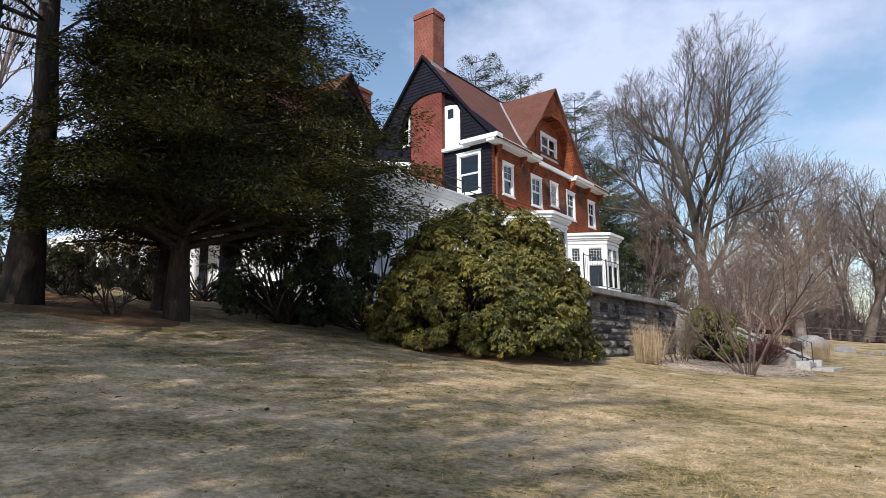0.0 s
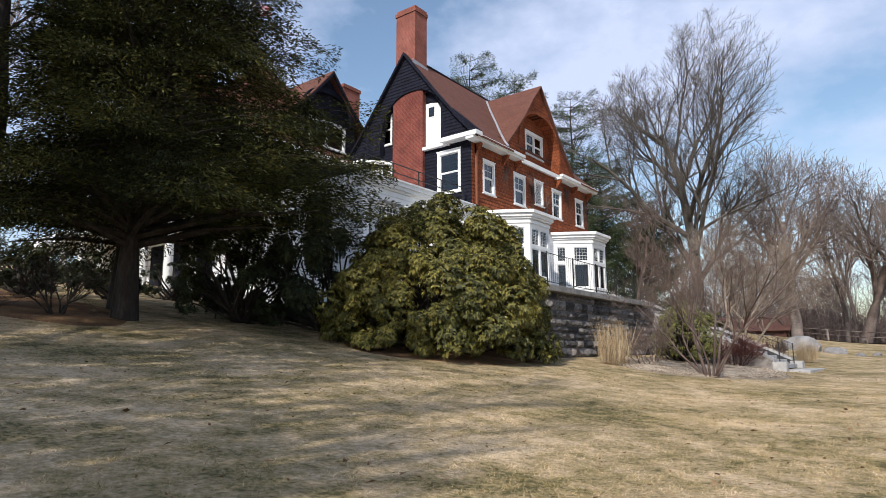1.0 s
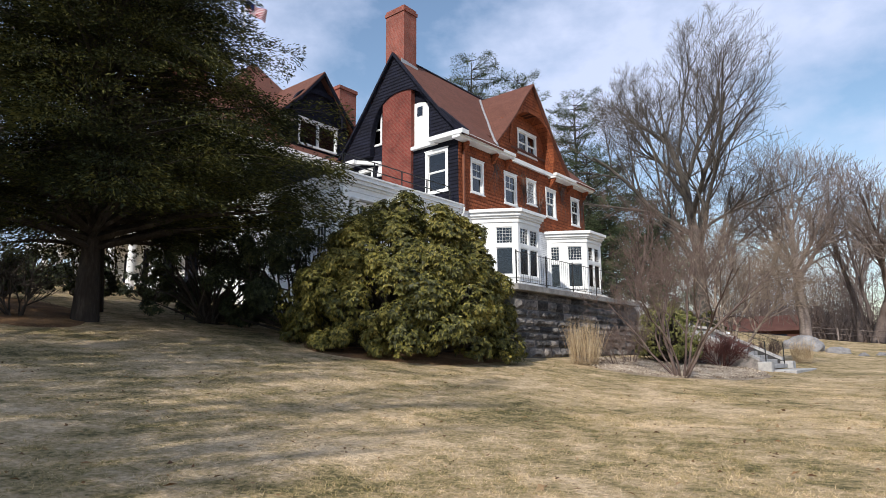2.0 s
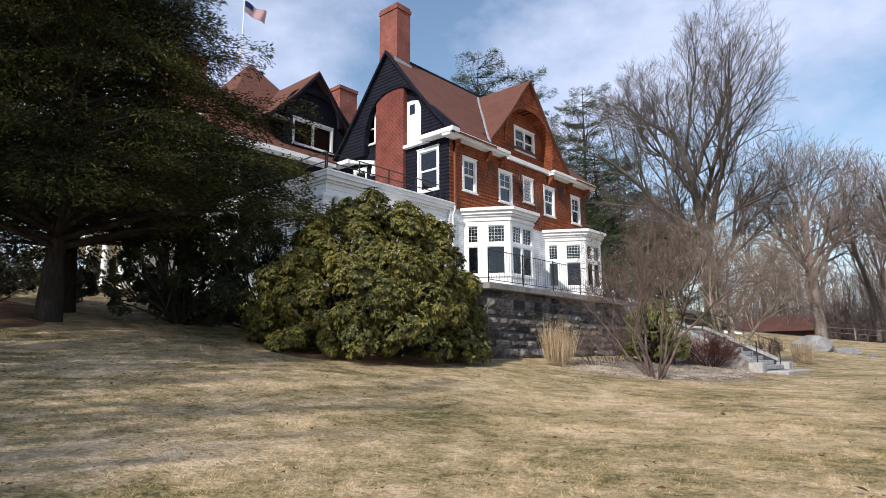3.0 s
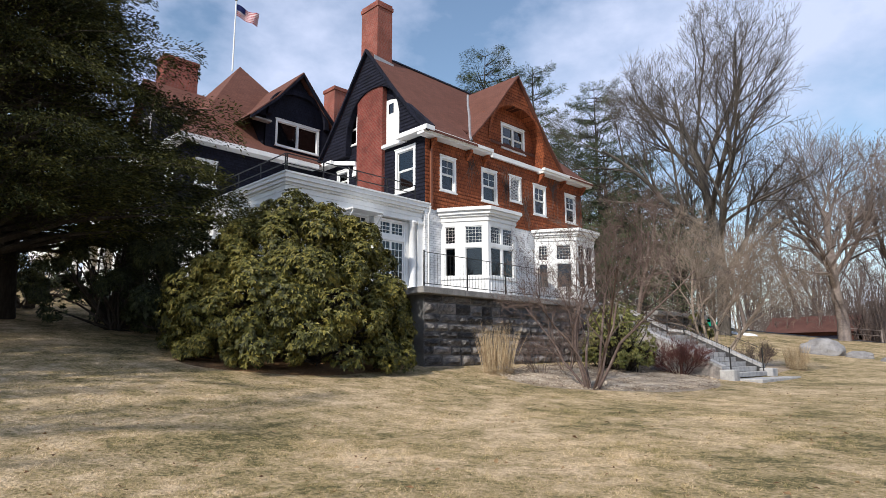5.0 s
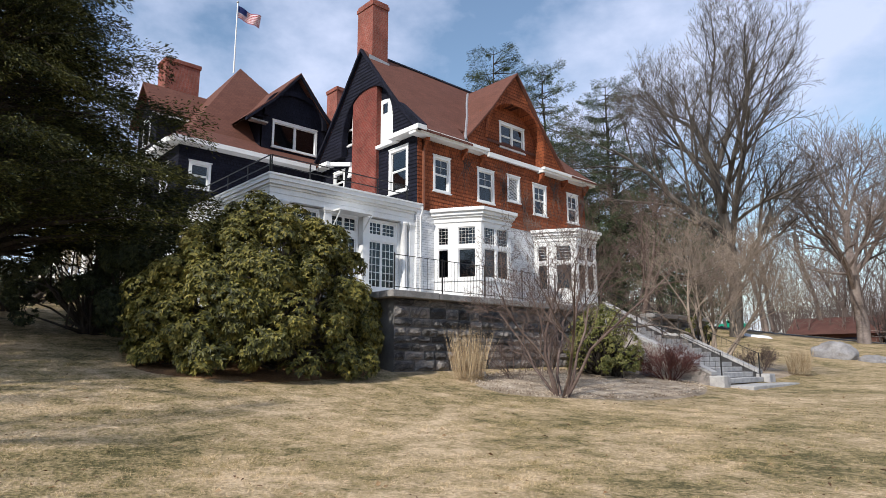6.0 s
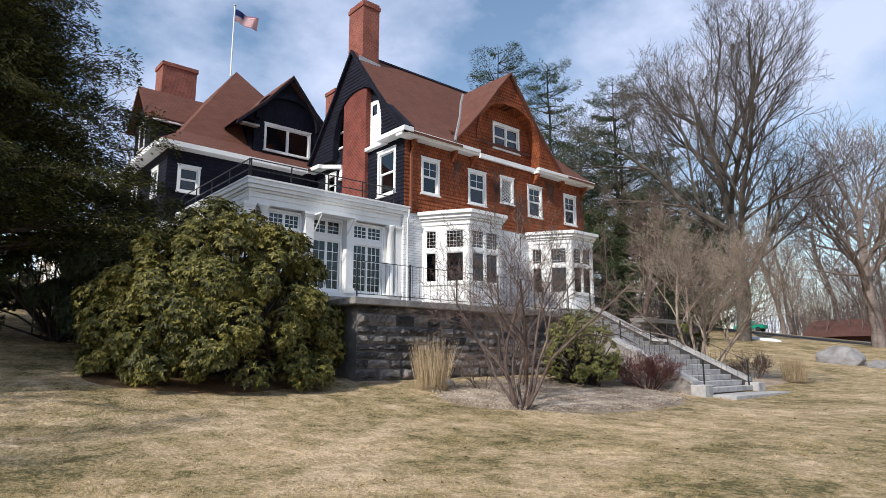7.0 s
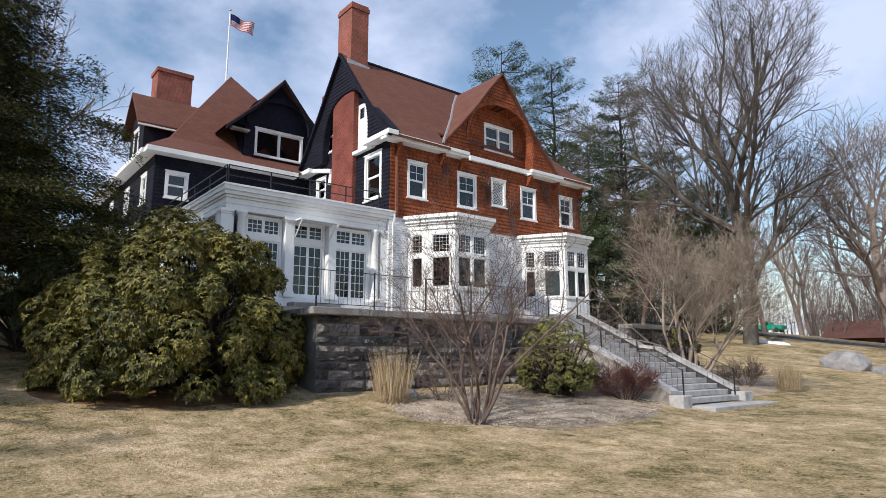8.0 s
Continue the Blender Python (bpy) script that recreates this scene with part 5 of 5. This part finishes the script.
bare("barberry", -4.1, 26.0, many_stems(16, -4.1, 26.0, 30, 0.95, 0.012, 0.95, 4, (6, 5, 4), 0.5, 0.003), m_barberry, "low wine-red barberry bush beside the steps", "shrub", "bare shrubs")
bare("barberry", -4.2, 33.6, many_stems(17, -4.2, 33.6, 18, 0.85, 0.012, 0.9, 4, (6, 5, 3), 0.5, 0.003), m_twig, "low brown bare bush beyond the steps", "shrub", "bare shrubs")


def grass_clump(x, y, n, h, spread, seed, label):
    r = np.random.RandomState(seed)
    t = thing("ornamental_grass", (x, y, zg(x, y)), label, "grass clump", "straw grasses")
    a, q = r.uniform(0, 6.28, n), spread * np.sqrt(r.rand(n))
    P = np.stack([x + q * np.cos(a), y + q * np.sin(a), np.full(n, zg(x, y) - 0.02)], 1)
    A = unit(np.stack([np.cos(a) * q * 0.3 + r.normal(0, 0.1, n), np.sin(a) * q * 0.3 + r.normal(0, 0.1, n), np.ones(n)], 1))
    B = unit(np.cross(A, r.normal(0, 1, (n, 3))))
    V, F = leaf_mesh(P, A, B, h * r.uniform(0.4, 1.05, n), 0.009, 0.05)
    tagged(raw("stem_work", V, F, m_straw, t), kind="stuff")
    n2 = n // 3
    a = r.uniform(0, 6.28, n2)
    A = unit(np.stack([np.cos(a), np.sin(a), r.uniform(0.0, 0.8, n2)], 1))
    B = unit(np.cross(A, (0, 0, 1.0)))
    V, F = leaf_mesh(P[:n2] + np.array((0, 0, 0.03)), A, B, 0.4 * r.uniform(0.5, 1.1, n2), 0.014, 0.25)
    tagged(raw("basal_tuft", V, F, m_straw, t), kind="stuff")


grass_clump(-6.0, 18.8, 620, 1.6, 0.42, 3, "clump of straw-coloured dry ornamental grass by the wall")
grass_clump(-2.9, 34.2, 500, 1.3, 0.4, 4, "clump of straw-coloured dry ornamental grass beyond the steps")

# woodland in the distance
bank = []
for k in range(4):
    bank.append(grow(70 + k, (0, 0, 0), (0.03, 0, 1), 9.0 + k, 0.24, 5, (8, 5, 4, 3), 0.6, up=0.22, ratio=0.56, steps=6, wobble=0.1, first=0.35, thin=0.016))
protos = []
r = random.Random(5)
spots = []
for i in range(64):
    y = r.uniform(66, 125) if i % 3 else r.uniform(84, 100)
    x = -0.62 * (y - 8) + r.uniform(-8, 75) if i % 4 else -20 + r.uniform(-3, 40)
    if -25 < x < -6 and y < 88:
        x += 26
    spots.append((x, y))
spots += [(-44, 30), (-52, 22), (-60, 34), (-48, 12), (-56, 2), (-50, -6), (-70, 10)]
for i, (x, y) in enumerate(spots):
    s = r.uniform(0.85, 1.35)
    if i < 4:
        z = zg(x, y)
        lv = [[([p + np.array((x, y, z - 0.2)) for p in pts], rad) for pts, rad in lines] for lines in bank[i]]
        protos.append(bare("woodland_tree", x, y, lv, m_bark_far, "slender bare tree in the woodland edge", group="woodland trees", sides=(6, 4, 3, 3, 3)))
    else:
        copy_thing(protos[i % 4], Matrix.Translation((x, y, zg(x, y) - 0.2)) @ Matrix.Rotation(r.uniform(0, 6.28), 4, "Z") @ Matrix.Diagonal((s, s, s * r.uniform(0.9, 1.15), 1)))

# brush under the far trees
rs = np.random.RandomState(9)
lines = []
for i in range(4200):
    y = rs.uniform(76, 130) if i % 4 else rs.uniform(66, 80)
    x = -0.62 * (y - 8) + rs.uniform(-20, 95)
    if abs(x - 7.5 + 0.447 * (y - 9.6)) < 6 and y < 114:
        x += 12
    if -27 < x < -8 and y < 86:
        y += 30
    z = zg(x, y)
    h = rs.uniform(3, 12) * (1 if i % 3 else 0.5) * (1 if y > 82 else 0.55)
    d = np.array((rs.normal(0, 0.14), rs.normal(0, 0.14), 1.0))
    p = np.array((x, y, z - 0.1))
    w = rs.uniform(0.02, 0.06)
    lines.append(([p, p + d * h * 0.5, p + d * h + rs.normal(0, 0.4, 3)], [w, w * 0.7, 0.012]))
    for j in range(11):
        q = p + d * h * rs.uniform(0.12, 1.0)
        v = np.array((rs.normal(0, 1.0), rs.normal(0, 1.0), rs.uniform(0.1, 1.5))) * (0.5 + 0.07 * h)
        lines.append(([q, q + v * 0.5 + rs.normal(0, 0.1, 3), q + v], [0.02, 0.013, 0.007]))
V, F = tube_mesh(lines, 3)
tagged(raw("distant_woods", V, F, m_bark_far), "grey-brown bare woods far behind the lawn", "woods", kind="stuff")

# dark brush on the bank behind the drive
lines = []
for i in range(3600):
    x, y = rs.uniform(-12, 34), rs.uniform(86, 101)
    p = np.array((x, y, zg(x, y) - 0.1))
    for j in range(3):
        d = np.array((rs.normal(0, 0.45), rs.normal(0, 0.45), 1.0))
        h = rs.uniform(1.2, 4.2) * (0.75 + 0.25 * math.sin(x * 0.6 + 2))
        lines.append(([p, p + d * h * 0.5, p + d * h + rs.normal(0, 0.25, 3)], [0.05, 0.035, 0.012]))
V, F = tube_mesh(lines, 3)
tagged(raw("bank_brush", V, F, m_twig), "dense dark brown brush on the far bank", "brush", kind="stuff")

# trees behind the camera, whose shadows streak the lawn
for k, (x, y, h, sd) in enumerate(((-9.0, -10.0, 11.0, 81), (-4.5, -13.0, 12.0, 82), (-14.0, -9.0, 10.0, 83), (0.5, -15.0, 12.0, 84), (-6.5, -16.5, 13.0, 85), (-11.5, -15.0, 12.0, 86), (-2.0, -10.5, 9.0, 87), (-7.0, -7.5, 12.0, 88), (-17.5, -13.0, 13.0, 89), (-14.5, -4.0, 12.0, 91), (-8.5, -13.0, 13.0, 93))):
    bare("bare_tree", x, y, grow(sd, (x, y, zg(x, y) - 0.2), (0.02, 0, 1), h, 0.3, 4, (9, 8, 7), 0.62, up=0.2, ratio=0.6, steps=6, wobble=0.1, first=0.3, thin=0.03), m_bark_far, "bare tree at the edge of the lawn")

# ---- distance: boulder, vehicle, low building, fence ----


def rock(name, x, y, sx, sy, sz, seed, label):
    bm = bmesh.new()
    bmesh.ops.create_icosphere(bm, subdivisions=4, radius=1.0)
    off = Vector((seed * 3.1, seed * 1.7, 0))
    for v in bm.verts:
        n = noise.noise(v.co * 1.1 + off) * 0.35 + noise.noise(v.co * 3.0 + off) * 0.12 + noise.noise(v.co * 8.0 + off) * 0.035
        v.co = v.co * (1 + n)
        v.co = Vector((v.co.x * sx, v.co.y * sy, max(v.co.z, -0.4) * sz)) + Vector((x, y, zg(x, y) + 0.1 * sz))
    return tagged(part(name, bm, m_rock, None, smooth=False), label, "rock")


rock("boulder", -4.7, 45.0, 1.05, 0.8, 0.72, 1, "large pale grey granite boulder on the lawn")
rock("rock", -2.9, 44.6, 0.6, 0.35, 0.3, 2, "low dark rock beside the boulder")
for k, (x, y) in enumerate(((-1.5, 43.5), (-0.8, 45.0), (-3.6, 28.0 + 3.6), (-6.6, 19.8), (-5.0, 26.2))):
    rock("rock", x, y, 0.25, 0.2, 0.16, 5 + k, "small grey stone lying on the ground")

vx, vy = -37.8, 111.5
vz = zg(vx, vy) + 0.02
car = thing("pickup_truck", (vx, vy, vz), "parked bright green pickup truck beside the road", "vehicle")
mv = wall_y(vy)
part("body", rounded(prism(mv, [(vx - 2.3, vz + 0.45), (vx + 2.3, vz + 0.45), (vx + 2.3, vz + 1.05), (vx + 0.4, vz + 1.1), (vx - 2.3, vz + 1.0)], -0.9, 0.9), 0.05), m_green, car)
part("cab", rounded(prism(mv, [(vx - 1.1, vz + 1.06), (vx + 0.45, vz + 1.1), (vx + 0.3, vz + 1.72), (vx - 0.5, vz + 1.75)], -0.8, 0.8), 0.04), m_green, car)
part("side_window", box(mv, vx - 0.5, vx + 0.2, 0.805, 0.815, vz + 1.2, vz + 1.6), m_glass, car)
for dx in (-1.45, 1.4):
    for n in (-0.85, 0.85):
        bm = bmesh.new()
        bmesh.ops.create_cone(bm, cap_ends=True, segments=18, radius1=0.38, radius2=0.38, depth=0.24, matrix=Matrix.Translation((vx + dx, vy - n, vz + 0.38)) @ Matrix.Rotation(math.pi / 2, 4, "X"))
        part("wheel", bm, m_tyre, car)

road = []
for x in np.arange(-60, 61, 3.0):
    for y in (61.0, 66.5):
        yy = y + 0.1 * (x + 18)
        road.append((x, yy, zg(x, yy) + 0.03))
tagged(raw("road", road, [(2 * i, 2 * i + 1, 2 * i + 3, 2 * i + 2) for i in range(len(road) // 2 - 1)], m_asphalt), "grey asphalt drive across the far lawn", "road", kind="structure")
patch("snow_patch", blob(-12.7, 55.2, 1.1, 0.55, wob=0.1, seed=8), m_snow, "melting patch of old snow on the lawn", "snow", 0.15)

lb = thing("low_building", (-9.0, 88, zg(-9, 88)), "low red brick outbuilding among the far trees", "building")
bz = zg(-9, 84) - 0.6
part("wall", box(I4, -20.5, -12.0, 86, 92, bz - 1, bz + 1.9), m_shed, lb)
part("roof", prism(wall_x(0), [(85.4, bz + 1.9), (89, bz + 3.9), (92.6, bz + 1.9)], -21, -11.5), m_shed, lb, "red-brown pitched roof")
for u in (-18, -14.5):
    part("door", box(wall_y(86), u - 1.1, u + 1.1, 0.0, 0.05, bz - 0.2, bz + 1.5), m_dark, lb)

fence = thing("fence", (2, 60, zg(2, 60)), "low wire and post fence along the lawn's edge", "fence")
for k, x in enumerate(np.arange(-8, 26, 2.8)):
    y = 64 - 0.25 * (x + 8)
    part("post", box(I4, x - 0.05, x + 0.05, y - 0.05, y + 0.05, zg(x, y) - 0.1, zg(x, y) + 1.0), m_bark_far, fence)
    if k:
        for h in (0.5, 0.92):
            V, F = tube_mesh([([np.array((px, py, zg(px, py) + h)), np.array((x, y, zg(x, y) + h))], [0.03, 0.03])], 4)
            raw("rail", V, F, m_bark_far, fence)
    px, py = x, y
lp = thing("street_lamp", (1.5, 58, zg(1.5, 58)), "slender post lamp with a white globe", "lamp")
V, F = tube_mesh([([np.array((1.5, 58, zg(1.5, 58))), np.array((1.5, 58, zg(1.5, 58) + 3.0))], [0.05, 0.04])], 8)
raw("post", V, F, m_iron, lp)
bm = bmesh.new()
bmesh.ops.create_uvsphere(bm, u_segments=12, v_segments=8, radius=0.19, matrix=Matrix.Translation((1.5, 58, zg(1.5, 58) + 3.15)))
part("globe", bm, m_white, lp, smooth=True)

# ---- lawn blades, fallen leaves, gravel stones ----
rs = np.random.RandomState(21)
n = 330000
u = rs.rand(n)
dist = 2.2 + 17 * u ** 1.25
cx = rs.uniform(0, 1, n)
ex, ey = 0.8 + 6.7 * cx, -1.0 + 10.6 * cx ** 1.05
ang = np.radians(90 + 37 + 14 * cx + rs.uniform(-42, 40, n))
x, y = ex + dist * np.cos(ang), ey + dist * np.sin(ang)
ok = ~((x < -7.2) & (y > 17)) & (((x + 9.2) / 2.5) ** 2 + ((y - 14.35) / 2.7) ** 2 > 1) & (((x + 4.5) / 2.3) ** 2 + ((y - 22.5) / 4.3) ** 2 > 1) & (((x + 19.5) / 4.9) ** 2 + ((y - 5.6) / 2.5) ** 2 > 1) & ~((x > -3.4) & (x < -1.4) & (y > 26))
x, y = x[ok], y[ok]
n = len(x)
P = np.stack([x, y, z_ground(x, y) - 0.012], 1)
a = rs.uniform(0, 6.28, n)
tilt = rs.uniform(0.6, 3.0, n)
A = unit(np.stack([np.cos(a) * tilt, np.sin(a) * tilt, np.ones(n)], 1))
B = unit(np.cross(A, rs.normal(0, 1, (n, 3))))
L = rs.uniform(0.018, 0.046, n)[:, None]
W = 0.0034
V = np.stack([P - B * W, P + B * W, P + A * L], 1).reshape(-1, 3)
tagged(raw("lawn_blades", V, np.arange(3 * n).reshape(n, 3), m_blade), "short dry blades of winter grass on the lawn", "grass", kind="stuff")

# tussocks: tight clumps of longer dead blades
k = 5200
cx_ = rs.uniform(0, 1, k)
ex, ey = 0.8 + 6.7 * cx_, -1.0 + 10.6 * cx_
dist = 2.4 + 15 * rs.rand(k) ** 1.3
ang = np.radians(90 + 37 + 14 * cx_ + rs.uniform(-42, 40, k))
tx_, ty_ = ex + dist * np.cos(ang), ey + dist * np.sin(ang)
ok = ~((tx_ < -6.0) & (ty_ > 10.6)) & (((tx_ + 4.5) / 2.6) ** 2 + ((ty_ - 22.5) / 4.6) ** 2 > 1) & ((((tx_ + 19.5) / 5.0) ** 2 + ((ty_ - 5.6) / 2.6) ** 2) > 1) & ~((tx_ > -3.4) & (tx_ < -1.4) & (ty_ > 26))
tx_, ty_ = tx_[ok], ty_[ok]
per = 22
n = len(tx_) * per
spread_ = np.repeat(rs.uniform(0.02, 0.1, len(tx_)), per)
x, y = np.repeat(tx_, per) + rs.normal(0, 1, n) * spread_, np.repeat(ty_, per) + rs.normal(0, 1, n) * spread_
P = np.stack([x, y, z_ground(x, y) - 0.01], 1)
a = rs.uniform(0, 6.28, n)
tilt = rs.uniform(0.3, 1.8, n)
A = unit(np.stack([np.cos(a) * tilt, np.sin(a) * tilt, np.ones(n)], 1))
B = unit(np.cross(A, rs.normal(0, 1, (n, 3))))
L = (rs.uniform(0.025, 0.06, n) * np.repeat(rs.uniform(0.6, 1.25, len(tx_)), per))[:, None]
V = np.stack([P - B * 0.004, P + B * 0.004, P + A * L], 1).reshape(-1, 3)
tagged(raw("grass_tussocks", V, np.arange(3 * n).reshape(n, 3), m_blade), "small tussocks of dry grass on the lawn", "grass", kind="stuff")

n = 3200
x, y = rs.uniform(-9, 7, n), rs.uniform(1, 27, n)
ok = ~((x < -6.2) & (y > 11))
x, y = x[ok], y[ok]
n = len(x)
P = np.stack([x, y, z_ground(x, y) + 0.035], 1)
a = rs.uniform(0, 6.28, n)
A = unit(np.stack([np.cos(a), np.sin(a), rs.uniform(-0.2, 0.5, n)], 1))
B = unit(np.cross(A, np.array((0, 0, 1.0)) + rs.normal(0, 0.4, (n, 3))))
V, F = leaf_mesh(P, A, B, 0.025 + 0.085 * rs.rand(n) ** 3, 0.018 + 0.055 * rs.rand(n) ** 3, 0.1)
tagged(raw("fallen_leaves", V, F, m_leaf), "scattered curled brown leaves on the lawn", "leaves", kind="stuff")

n = 5200
a, q = rs.uniform(0, 6.28, n), np.sqrt(rs.rand(n))
x, y = -4.5 + 2.5 * q * np.cos(a), 22.5 + 4.5 * q * np.sin(a)
s = rs.uniform(0.01, 0.034, n)
c = np.stack([x, y, z_ground(x, y) + 0.05], 1)
octa = np.array(((1, 0, 0), (0, 1, 0), (-1, 0, 0), (0, -1, 0), (0, 0, 0.7), (0, 0, -0.7)), float)
V = (c[:, None, :] + octa[None] * s[:, None, None] * rs.uniform(0.7, 1.3, (n, 6, 1))).reshape(-1, 3)
of = np.array(((0, 1, 4), (1, 2, 4), (2, 3, 4), (3, 0, 4), (1, 0, 5), (2, 1, 5), (3, 2, 5), (0, 3, 5)))
F = (np.arange(n)[:, None, None] * 6 + of[None]).reshape(-1, 3)
tagged(raw("gravel_stones", V, F, m_pebble), "pale crushed stones in the planting bed", "gravel", kind="stuff")

# ---- stones of the terrace wall, last ----
stones(wall_x(TX - 0.12), TY0 + 0.1, 26.5, lambda u: zg(TX, u) - 0.05, COPE - 0.19, terrace, 1)
stones(wall_x(TX - 0.12), 30.95, TY1, lambda u: zg(TX, u) + 0.1, COPE - 0.19, terrace, 2, 0.3, 0.62)
